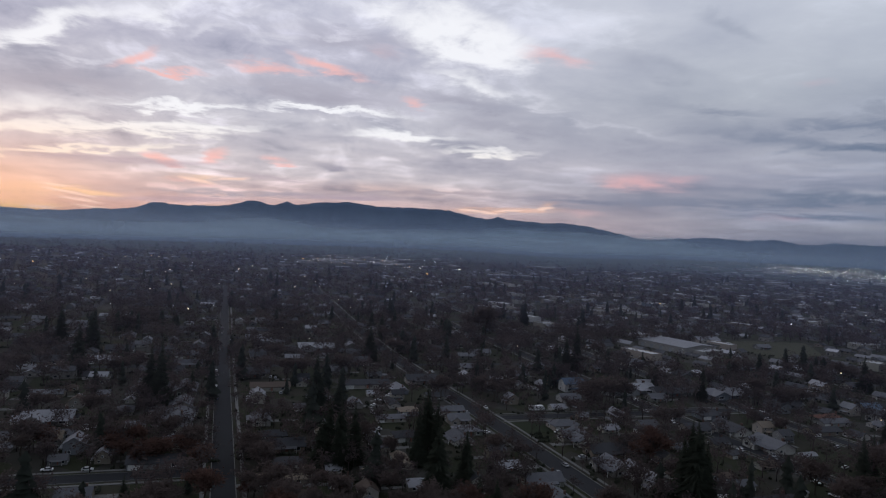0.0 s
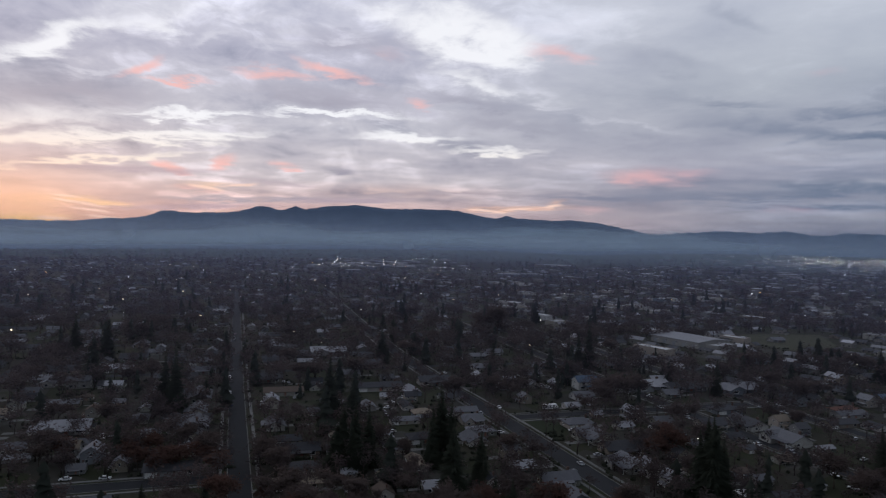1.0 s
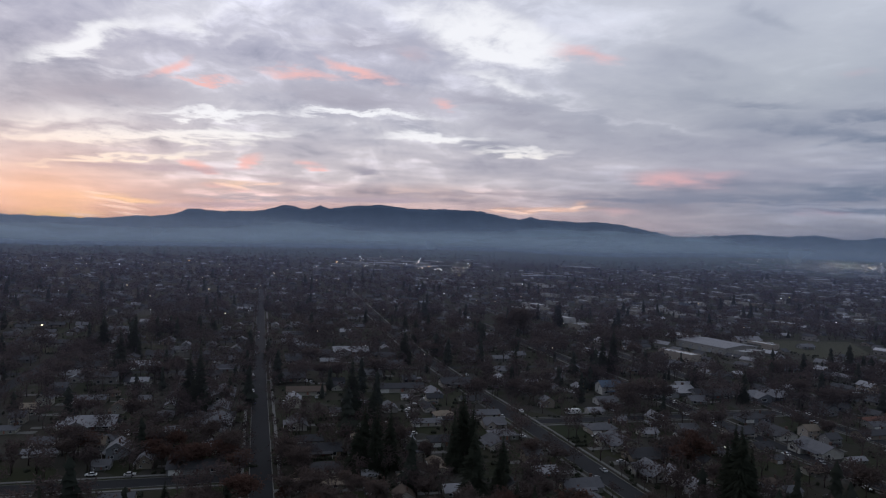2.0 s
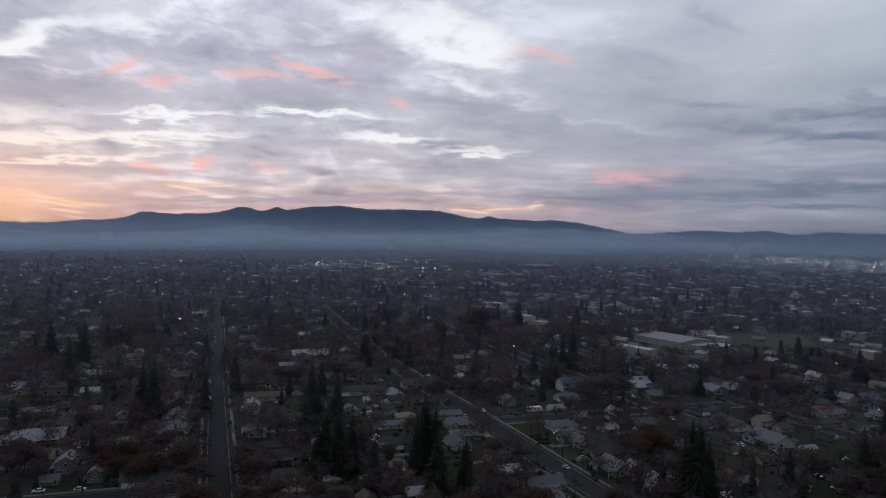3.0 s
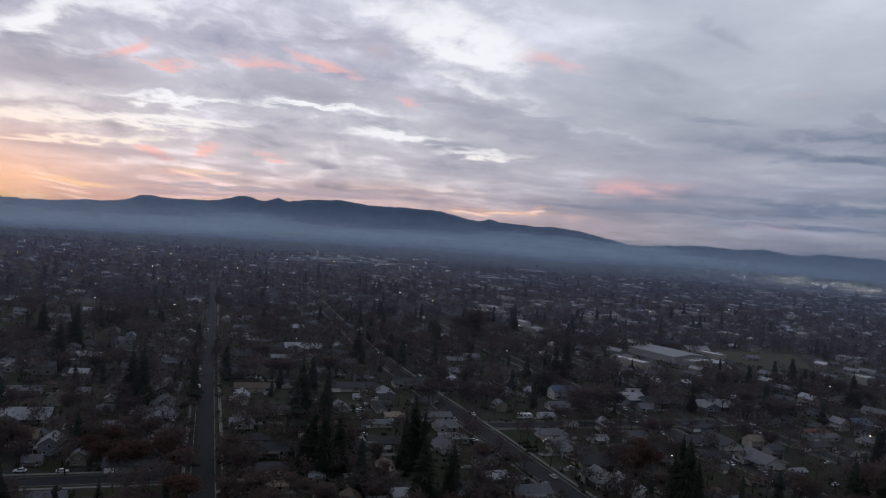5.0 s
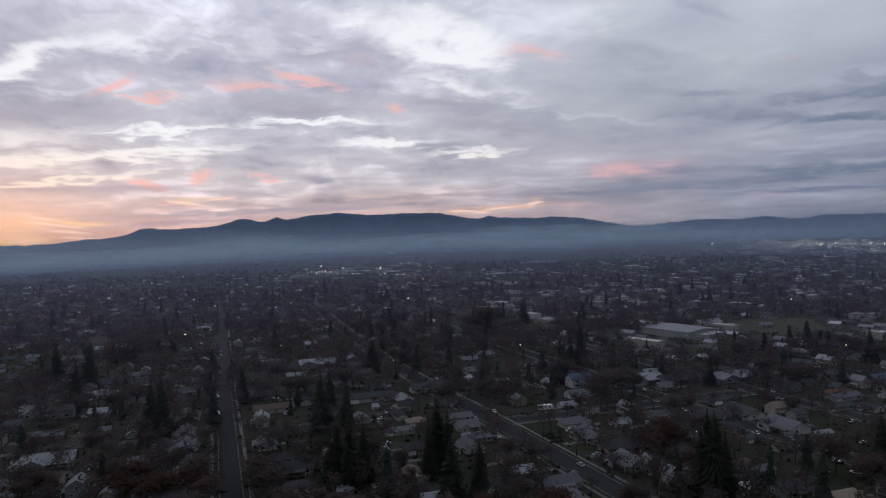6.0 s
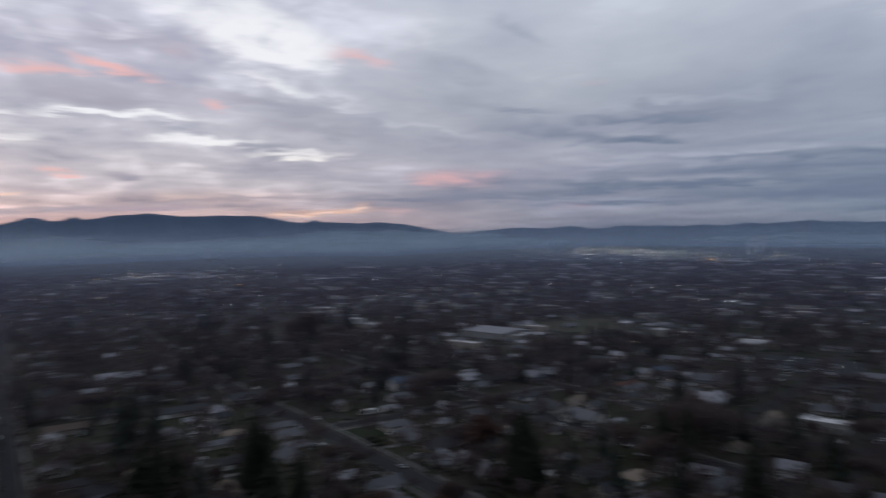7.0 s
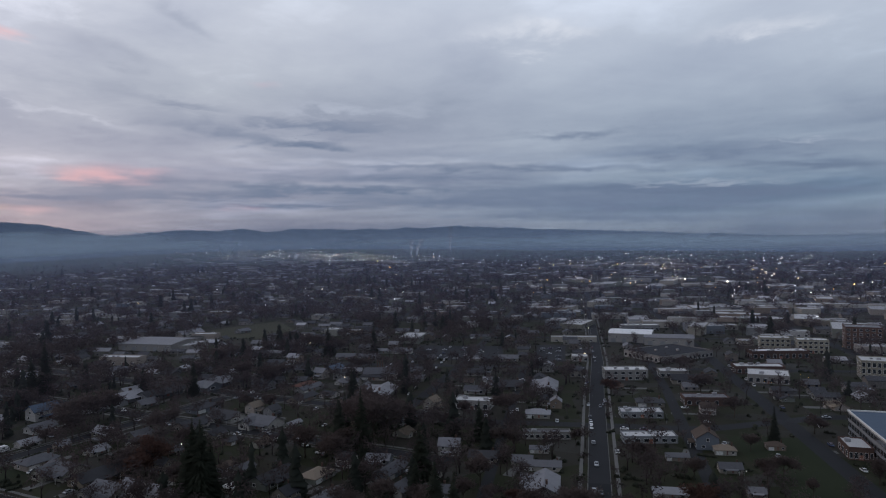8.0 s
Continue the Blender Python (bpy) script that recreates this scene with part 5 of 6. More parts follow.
def joined_houses():
    v, f, sl = [], [], []
    rnd = random.Random(3)
    for x, y, az, w, d, h in FAR_HOUSES:
        s = Shape()
        rise = rnd.uniform(1.7, 2.6)
        gable_walls(s, w, d, h, rise)
        n = len(s.f)
        X, Y = w / 2 + 0.5, d / 2 + 0.5
        s.slab([(-X, -Y, h - 0.3), (X, -Y, h - 0.3), (X, 0, h + rise), (-X, 0, h + rise)], 0.2, 1)
        s.slab([(X, Y, h - 0.3), (-X, Y, h - 0.3), (-X, 0, h + rise), (X, 0, h + rise)], 0.2, 1)
        lit = 3 if rnd.random() < 0.045 else 2
        for u in (-w * 0.28, w * 0.25):
            s.box(u - 0.8, u + 0.8, -d / 2 - 0.06, -d / 2, 1.0, 2.2, lit if u > 0 else 2)
        s.box(w / 2, w / 2 + 0.06, -0.7, 0.7, 1.0, 2.2, 2)
        s.box(-w / 2 - 0.06, -w / 2, -0.7, 0.7, 1.0, 2.2, 2)
        if rnd.random() < 0.35:  # side wing or garage
            a, b = rnd.uniform(3, 5), rnd.uniform(4, 6)
            s.box(w / 2, w / 2 + a, -b / 2, b / 2, 0, 2.4, 0)
            s.slab([(w / 2, -b / 2 - 0.3, 2.5), (w / 2 + a + 0.3, -b / 2 - 0.3, 2.5), (w / 2 + a + 0.3, b / 2 + 0.3, 2.75), (w / 2, b / 2 + 0.3, 2.75)], 0.15, 1)
        m = pose(x, y, float(land(x, y)), 0, 0, az)
        k = len(v)
        v += [tuple(m @ Vector(p)) for p in s.v]
        f += [tuple(k + i for i in q) for q in s.f]
        sl += s.s
    stuff("distant_houses", "hundreds of small gabled houses stretching into the distance", "houses", v, f, sl, [SIDING_FAR, ROOF_FAR, GLASS, GLOW_WARM])


joined_houses()


def hall(x, y, az, w, d, h, rnd, near):
    """A flat-roofed store or shed: walls that rise to a parapet round a sunken roof sheet."""
    X, Y, t = w / 2, d / 2, 0.4
    s = Shape()
    for px, py, z in ((X, Y, 0), (X, Y, h + 0.6), (X - t, Y - t, h + 0.6), (X - t, Y - t, h)):
        s.v += [(-px, -py, z), (px, -py, z), (px, py, z), (-px, py, z)]
    for k in range(3):
        for i in range(4):
            j = (i + 1) % 4
            s.f.append((4 * k + i, 4 * k + j, 4 * k + 4 + j, 4 * k + 4 + i))
            s.s.append(0)
    s.f.append((12, 13, 14, 15))
    s.s.append(1)
    ob = new("store_building", s.mesh("store_building", SIDING, FLAT))
    ob.matrix_basis = pose(x, y, float(land(x, y)), 0, 0, az)
    tagged(ob, "flat-roofed store or shed with a pale roof", "building", "stores and sheds")
    if near:
        for i in range(4):
            u = (i + 0.5) / 4 * w - w / 2
            add_window(ob, u, -d / 2, 0.9, 2.2, 1.5, 0, fine=False)
        for i in range(2):
            u, q = rnd.uniform(-w * 0.35, w * 0.35), rnd.uniform(-d * 0.3, d * 0.3)
            part("rooftop_unit", Shape().box(u - 1, u + 1, q - 0.8, q + 0.8, h, h + 1.4), STEEL, ob)
    return ob


def build_halls():
    rnd = random.Random(4)
    for i, spot in enumerate(sorted(FAR_HALLS, key=lambda p: math.hypot(p[0], p[1]))[:290]):
        hall(*spot, rnd, i < 45)
    v, f, sl = [], [], []
    for x, y, az, w, d, h in sorted(FAR_HALLS, key=lambda p: math.hypot(p[0], p[1]))[290:]:
        s = Shape().box(-w / 2, w / 2, -d / 2, d / 2, 0, h, 0).box(-w / 2 + 0.4, w / 2 - 0.4, -d / 2 + 0.4, d / 2 - 0.4, h, h + 0.5, 1)
        for i in range(int(w / 12)):
            u = -w / 2 + 6 + i * 12
            s.box(u - 1.6, u + 1.6, -d / 2 - 0.07, -d / 2, 0.8, 3.0, 2)
        m = pose(x, y, float(land(x, y)), 0, 0, az)
        k = len(v)
        v += [tuple(m @ Vector(p)) for p in s.v]
        f += [tuple(k + i for i in q) for q in s.f]
        sl += s.s
    stuff("distant_sheds", "pale flat-roofed sheds of far industrial yards", "buildings", v, f, sl, [SIDING_FAR, FLAT_FAR, GLASS])


build_halls()

# ---- trees ----


def fir_shapes(seed, h=20.0):
    """A conifer: a straight trunk and tiers of drooping boughs, each a fan of small sprays."""
    rnd = random.Random(seed)
    trunk, crown = Shape().tube((0, 0, 0), (0, 0, h * 0.97), 0.4, 0.04, 6), Shape()
    levels, spread = 40, h * rnd.uniform(0.16, 0.2)
    for k in range(levels):
        t = k / levels
        z, reach = h * (0.08 + 0.9 * t), spread * (1 - t) ** 0.85 * rnd.uniform(0.75, 1.15) + 0.12
        for _ in range(max(5, int(15 * (1 - t) + 4))):
            a, r = rnd.uniform(0, 2 * math.pi), reach * rnd.uniform(0.6, 1.2)
            drop = r * rnd.uniform(0.1, 0.45)
            for q in (-0.5, -0.2, 0.2, 0.5):
                b = a + q * rnd.uniform(0.5, 1.0)
                c, s = math.cos(b), math.sin(b)
                out, wide = r * (1 - 0.5 * abs(q)) * rnd.uniform(0.8, 1.1), 0.05 * r + 0.07
                m = out * 0.6
                crown.add([(c * out * 0.15, s * out * 0.15, z + 0.15), (c * m - s * wide, s * m + c * wide, z - drop * 0.5), (c * out, s * out, z - drop * rnd.uniform(0.8, 1.2)), (c * m + s * wide, s * m - c * wide, z - drop * 0.5)], [(0, 1, 2), (0, 2, 3)])
    return trunk, crown


def bare_shapes(seed, h=12.0, sprays=330, leafy=1.0):
    """A tree in winter: trunk, forking limbs, and a haze of fine twigs."""
    rnd = random.Random(seed)
    trunk, crown = Shape(), Shape()
    tips = []

    def limb(a, way, length, r, level):
        b = a + way * length
        trunk.tube(a, b, r, r * 0.62, 5 if level < 2 else 3)
        tips.append((b, level))
        if level < 3:
            for _ in range(rnd.choice((3, 4)) if level else 6):
                side = Vector((rnd.uniform(-1, 1), rnd.uniform(-1, 1), rnd.uniform(0.05, 0.9))).normalized()
                limb(a + way * length * rnd.uniform(0.6, 1.0), (way * 0.5 + side).normalized(), length * rnd.uniform(0.55, 0.78), r * 0.5, level + 1)

    limb(Vector((0, 0, 0)), Vector((rnd.uniform(-0.08, 0.08), rnd.uniform(-0.08, 0.08), 1)).normalized(), h * 0.33, h * 0.018, 0)
    ends = [p for p, lv in tips if lv >= 2]
    heart = Vector((0, 0, h * 0.42))
    for _ in range(sprays):
        p = rnd.choice(ends) + Vector((rnd.gauss(0, 0.055), rnd.gauss(0, 0.055), rnd.gauss(0.015, 0.045))) * h
        out = (p - heart).normalized()
        for _ in range(4):
            way = (out * 0.5 + Vector((rnd.uniform(-1, 1), rnd.uniform(-1, 1), rnd.uniform(-0.7, 1.0)))).normalized()
            side = way.cross(Vector((rnd.uniform(-1, 1), rnd.uniform(-1, 1), rnd.uniform(-1, 1)))).normalized() * 0.05 * leafy
            q = p + way * h * rnd.uniform(0.035, 0.085)
            crown.add([p - side, p + side, q], [(0, 1, 2)])
    return trunk, crown


TREE_WORDS = {"fir": ("tall dark green conifer with drooping branches", "conifer"), "bare": ("leafless deciduous tree with grey-brown twigs", "tree"), "red": ("tree holding dry rust-brown winter leaves", "tree")}


def build_tree(kind, seed):
    words, cat = TREE_WORDS[kind]
    root = thing("conifer" if kind == "fir" else "tree", words, cat, "trees of the neighbourhood")
    trunk, crown = fir_shapes(seed) if kind == "fir" else bare_shapes(seed, 12.0, 740, 2.1 if kind == "bare" else 2.9)
    part("trunk", trunk, BARK, root)
    part("crown", crown, {"fir": NEEDLES, "bare": TWIGS, "red": RUST}[kind], root)
    return root


TREE_RND = random.Random(21)


def grow(kind, x, y, high):
    seed = TREE_RND.randrange(3)
    k = high / (20.0 if kind == "fir" else 13.0)
    wide = k * TREE_RND.uniform(0.9, 1.25) * (1.15 if kind == "fir" else 1.0)
    m = pose(x, y, 0, 0, 0, TREE_RND.uniform(0, 360)) @ Matrix.Diagonal((wide, wide, k, 1))
    return put_sample((kind, seed), lambda: build_tree(kind, seed), m)


grow("red", -149, 266, 13)
grow("red", -142, 269, 14)
grow("red", -132, 267, 15)
grow("red", -125, 272, 16)
grow("red", -162, 281, 13)
grow("red", -185, 270, 14)
grow("red", -113, 262, 15)
grow("bare", -131, 293, 14)
grow("bare", -145, 303, 15)
grow("bare", -196, 274, 16)
grow("bare", 104, 335, 17)
grow("bare", 87, 294, 14)
grow("bare", -99, 282, 15)
grow("bare", -90, 268, 16)
grow("bare", -65, 313, 17)
grow("bare", 77, 331, 14)
grow("bare", 88, 341, 15)
grow("bare", 2, 440, 16)
grow("bare", 9, 418, 17)
grow("bare", 171, 383, 14)
grow("fir", 95, 287, 22)
grow("fir", 183, 316, 23)
grow("fir", 207, 347, 24)
grow("fir", 164, 289, 25)
grow("fir", 99, 309, 22)
grow("fir", -66, 276, 23)
grow("fir", -74, 340, 24)
grow("fir", -23, 306, 25)
grow("fir", -4, 264, 22)
grow("fir", 161, 221, 25)
grow("bare", 267, 111, 9)
grow("fir", -3, 257, 14)
grow("fir", 150, 210, 17)
grow("bare", 164, 198, 13)
grow("fir", 87, 265, 32)
grow("fir", 92, 268, 23)
grow("fir", 166, 273, 27)
grow("fir", 83, 269, 25)
grow("red", -137, 259, 14)
grow("bare", 298, 98, 14)
grow("bare", 266, 128, 14)
grow("bare", -88, 265, 14)
grow("bare", -189, 260, 14)
grow("bare", 276, 126, 14)
grow("bare", 181, 207, 16)
grow("bare", 251, 151, 12)
grow("bare", -34, 275, 12)
grow("red", -155, 270, 14)
grow("fir", -58, 276, 28)
grow("bare", -99, 275, 14)
grow("red", -190, 274, 14)
grow("bare", -125, 279, 17)
grow("fir", 150, 248, 15)
grow("red", -150, 280, 16)
grow("fir", -54, 286, 22)
grow("fir", 169, 299, 21)
grow("fir", -26, 289, 25)
grow("fir", -18, 293, 26)
grow("fir", -67, 292, 25)
grow("fir", -23, 295, 32)
grow("bare", -40, 295, 13)
grow("bare", 252, 178, 13)
grow("bare", -143, 296, 13)
grow("bare", 148, 272, 18)
grow("bare", 21, 306, 11)
grow("bare", 10, 307, 16)
grow("red", 77, 311, 17)
grow("bare", 303, 152, 11)
grow("bare", -55, 309, 16)
grow("red", 84, 319, 19)
grow("bare", 145, 290, 19)
grow("bare", 219, 231, 16)
grow("fir", 319, 148, 16)
grow("bare", 161, 282, 16)
grow("bare", 251, 213, 11)
grow("bare", -196, 320, 17)
grow("fir", 223, 252, 19)
grow("bare", 353, 143, 13)
grow("bare", -227, 326, 14)
grow("bare", 183, 288, 29)
grow("bare", 183, 298, 27)
grow("bare", 193, 292, 27)
grow("bare", -149, 345, 9)
grow("bare", 185, 309, 24)
grow("bare", 224, 279, 12)
grow("fir", -178, 355, 34)
grow("fir", -91, 361, 28)
grow("bare", 354, 185, 16)
grow("bare", 107, 377, 19)
grow("fir", -187, 361, 28)
grow("bare", 202, 322, 26)
grow("bare", 264, 272, 19)
grow("bare", 246, 290, 13)
grow("bare", 162, 399, 13)
grow("fir", -173, 384, 13)
grow("bare", 68, 404, 20)
grow("bare", 56, 405, 10)
grow("bare", -24, 409, 21)
grow("bare", 77, 417, 28)
grow("bare", -297, 405, 16)
grow("bare", 390, 224, 18)
grow("bare", -234, 412, 18)
grow("bare", 87, 431, 25)
grow("red", 350, 264, 15)
grow("bare", 272, 444, 18)
grow("bare", 17, 430, 18)
grow("bare", 198, 441, 22)
grow("bare", 96, 439, 18)
grow("fir", -269, 421, 31)
grow("bare", -232, 429, 19)
grow("bare", 217, 457, 19)
grow("bare", -133, 442, 19)
grow("bare", -122, 443, 19)
grow("fir", 152, 461, 23)
grow("bare", 194, 478, 20)
grow("bare", -99, 464, 20)
grow("bare", 51, 482, 16)
grow("bare", 447, 269, 17)
grow("fir", -300, 488, 28)
grow("bare", -158, 496, 19)
grow("fir", -1, 511, 22)
grow("bare", 303, 533, 22)
grow("fir", -200, 513, 18)
grow("bare", 201, 543, 23)
grow("fir", 68, 536, 27)
grow("fir", -91, 529, 26)
grow("fir", -346, 517, 27)
grow("fir", 77, 541, 34)
grow("bare", 298, 563, 23)
grow("bare", -76, 556, 21)
grow("bare", 103, 598, 22)
grow("fir", 332, 509, 26)
grow("fir", 300, 536, 26)
grow("bare", -57, 618, 21)
grow("fir", -100, 645, 24)
grow("bare", -15, 720, 31)
grow("bare", 3, 724, 41)
grow("fir", 51, 829, 31)


# ground kept open: yards and car parks before the large buildings
CLEARINGS = ((190, 655, 58, 52), (262, 655, 55, 40), (330, 720, 100, 70), (535, 335, 75, 60), (455, 215, 45, 35), (590, 245, 60, 40), (380, 170, 40, 35), (300, 130, 45, 35), (515, 150, 40, 30), (400, 380, 45, 40), (262, 292, 22, 18))


def clearing(x, y):
    return any(((x - a) / p) ** 2 + ((y - b) / q) ** 2 < 1 for a, b, p, q in CLEARINGS)


def fill_trees():
    """Garden and street trees between the houses; the far ones are joined."""
    rnd = random.Random(31)
    single = 0
    light_fir, light_bare = [fir_low(s) for s in range(3)], [bare_low(s) for s in range(5)]
    plain_bare = [bare_low(s + 9, 50, 0.036, 1.35) for s in range(4)]
    crowd, firs, count = Crowd(), Crowd(), 0
    avenue, DENSE_ROW = [], grid(RA, 405, 153)
    for ax, ay, bx, by, h in ROADS:
        length = math.hypot(bx - ax, by - ay)
        ux, uy, a = (bx - ax) / length, (by - ay) / length, 0.0
        while a < length:
            a += rnd.uniform(9, 26) * (0.45 if (ax, ay) == DENSE_ROW else 1.0)
            side = rnd.choice((-1, 1)) * (h + rnd.uniform(1.2, 2.2))
            avenue.append((ax + ux * a - uy * side, ay + uy * a + ux * side))
    for x, y in avenue:
        rr, b = math.hypot(x, y), math.degrees(math.atan2(-x, y))
        if rr < 215 or not -84 < b < 48 or on_road(x, y, 0.8) or (b < -47 and rnd.random() < 0.5):
            continue
        s, high = rnd.choice(light_bare), rnd.uniform(6, 13)
        a, w = rnd.uniform(0, 6.28), high * rnd.uniform(0.9, 1.25)
        crowd.plant(s, x, y, 0.0, a, w, high)
    r = 225.0
    while count < 15000 and r < 3900:
        step = 5.0
        for _ in range(46 if r < 420 else 64 if r < 1000 else 46 if r < 1800 else 26):
            rr, b = r + rnd.uniform(0, step), radians(rnd.uniform(-84, 48))
            x, y = -rr * math.sin(b), rr * math.cos(b)
            clump = noise.noise(Vector((x * 0.011, y * 0.011, 0.5)))
            if rnd.random() > 0.66 + 0.75 * clump or on_road(x, y, 1.6) or (open_yard(x, y) and rnd.random() > 0.12) or clearing(x, y) or any(inside(x, y, ring) for ring in FLATS):
                continue
            if rr < 760 and any(abs(x - a) < q + 1 and abs(y - c) < q + 1 and math.hypot(x - a, y - c) < q * 0.75 for a, c, q in near_lots(x, y)):
                continue
            if b < radians(-47) and 330 < rr < 1100 and rnd.random() < 0.6:
                continue
            fir = rnd.random() < 0.04 + 0.11 * (noise.noise(Vector((x * 0.009, y * 0.009, 4.5))) > 0.15)
            high = 9 + 17 * rnd.random() ** 1.6 if fir else rnd.uniform(6.5, 17) if rr < 450 else rnd.uniform(8, 20)
            if rr < 400 and single < 185:
                single += 1
                grow("fir" if fir else ("red" if rnd.random() < 0.12 else "bare"), x, y, high)
                continue
            s = rnd.choice(light_fir if fir else light_bare if rr < 900 else plain_bare)
            a, k, w = rnd.uniform(0, 6.28), high, high * rnd.uniform(0.9, 1.3) * (rnd.uniform(1.0, 1.35) if fir else 1.0 if rr < 600 else 1.2)
            (firs if fir else crowd).plant(s, x, y, float(land(x, y)), a, w, k)
            count += 1
        r += step
    crowd.finish("distant_trees", "dark mass of leafless winter trees over the town", "trees", WOODS_FAR)
    firs.finish("distant_conifers", "dark conifers that stand out over the town", "conifers", FIRS_FAR)


def fir_low(seed):
    """A far conifer: ragged tiers that narrow to a spire."""
    rnd = random.Random(100 + seed)
    s = Shape().tube((0, 0, 0), (0, 0, 0.3), 0.015, 0.012, 3)
    for k in range(9):
        z, r, n = 0.07 + 0.098 * k, 0.2 * (1 - k / 9.8) ** 0.7 * rnd.uniform(0.7, 1.2), 9
        ring = [(r * rnd.uniform(0.45, 1.2) * math.cos(6.283 * i / n), r * rnd.uniform(0.45, 1.2) * math.sin(6.283 * i / n), z + rnd.uniform(-0.045, 0.025)) for i in range(n)]
        s.add(ring + [(0, 0, min(1.0, z + 0.19))], [(i, (i + 1) % n, n) for i in range(n)])
    return s


def bare_low(seed, blades=175, thin=0.019, span=1.0):
    """A far leafless crown: a short trunk, a few limbs and lobes of fine twigs that round it off."""
    rnd = random.Random(200 + seed)
    s = Shape().tube((0, 0, 0), (0, 0, 0.36), 0.02, 0.013, 3)
    lobes = []
    for i in range(8):
        a, el, r = 6.283 * i / 8 + rnd.uniform(-0.4, 0.4), rnd.uniform(-0.15, 1.35), rnd.uniform(0.16, 0.3)
        tip = Vector((math.cos(a) * math.cos(el) * r * 1.15, math.sin(a) * math.cos(el) * r * 1.15, 0.55 + math.sin(el) * r))
        lobes.append(tip)
        root = Vector((0, 0, rnd.uniform(0.2, 0.36)))
        side = (tip - root).cross(Vector((0.3, 0.2, 1))).normalized() * 0.008
        s.add([root - side, root + side, tip], [(0, 1, 2)])
    for _ in range(blades):
        p = rnd.choice(lobes) * rnd.uniform(0.75, 1.05) + Vector((rnd.gauss(0, 0.065), rnd.gauss(0, 0.065), rnd.gauss(0.04, 0.055)))
        way = Vector((rnd.uniform(-1, 1), rnd.uniform(-1, 1), rnd.uniform(-0.7, 1.0))).normalized()
        side = way.cross(Vector((rnd.uniform(-1, 1), rnd.uniform(-1, 1), rnd.uniform(-1, 1)))).normalized() * thin
        s.add([p - side, p + side, p + way * rnd.uniform(0.05, 0.12) * span], [(0, 1, 2)])
    return s


def shrubs():
    """Hedges and garden shrubs between the houses."""
    rnd = random.Random(61)
    v, f = [], []
    for _ in range(4000):
        r, b = 215 + 560 * rnd.random() ** 0.8, radians(rnd.uniform(-82, 46))
        x, y = -r * math.sin(b), r * math.cos(b)
        if on_road(x, y, 1.0) or any(inside(x, y, ring) for ring in FLATS) or any(abs(x - a) < q and abs(y - c) < q and math.hypot(x - a, y - c) < q * 0.8 for a, c, q in near_lots(x, y)):
            continue
        long_, az = (rnd.randrange(3, 9), RA + 90 * rnd.randrange(2)) if rnd.random() < 0.22 else (rnd.randrange(1, 3), rnd.uniform(0, 180))
        for i in range(long_):
            cx, cy = x + math.cos(radians(az)) * i * 1.1, y + math.sin(radians(az)) * i * 1.1
            h, w = rnd.uniform(0.7, 2.2), rnd.uniform(0.6, 1.3)
            n, k = 6, len(v)
            v += [(cx + w * rnd.uniform(0.7, 1.1) * math.cos(6.283 * j / n), cy + w * rnd.uniform(0.7, 1.1) * math.sin(6.283 * j / n), -0.05) for j in range(n)]
            v += [(cx + w * rnd.uniform(0.6, 1.15) * math.cos(6.283 * j / n + 0.5), cy + w * rnd.uniform(0.6, 1.15) * math.sin(6.283 * j / n + 0.5), h * rnd.uniform(0.45, 0.75)) for j in range(n)]
            v.append((cx + rnd.uniform(-0.2, 0.2), cy + rnd.uniform(-0.2, 0.2), h))
            f += [(k + j, k + (j + 1) % n, k + n + (j + 1) % n, k + n + j) for j in range(n)] + [(k + n + j, k + n + (j + 1) % n, k + 2 * n) for j in range(n)]
    stuff("garden_shrubs", "dark hedges and shrubs in the gardens", "shrubs", v, f, [0] * len(f), [SHRUBS])


def drives():
    """Concrete drives and paths beside the houses."""
    rnd = random.Random(62)
    s = Shape()
    for n, (x, y, q) in enumerate(TAKEN):
        r = math.hypot(x, y)
        if r > 620 or q > 12 or rnd.random() < 0.35:
            continue
        az = DA if downtown(x, y) else RA
        a, c = ungrid(az, x, y)
        side = rnd.choice((-1, 1))
        w, l = rnd.uniform(2.6, 5.0), rnd.uniform(8, 15)
        c0, a0 = c + side * (q * 0.5 + 2.0), a + rnd.uniform(-3, 3)
        ring = [grid(az, a0 - w / 2, c0), grid(az, a0 + w / 2, c0), grid(az, a0 + w / 2, c0 + side * l), grid(az, a0 - w / 2, c0 + side * l)]
        z = 0.03 + 0.0006 * (n % 30)
        s.slab([(px, py, z) for px, py in (ring if side < 0 else ring[::-1])], 0.06)
        if rnd.random() < 0.22 and CARS_LEFT[0] > 0 and r < 480:
            CARS_LEFT[0] -= 1
            park(*grid(az, a0, c0 + side * l * 0.6), az + 90, z)
    tagged(new("driveways", s.mesh("driveways", CONCRETE)), "short concrete drives beside the houses", "driveways", "", "stuff")


shrubs()
fill_trees()

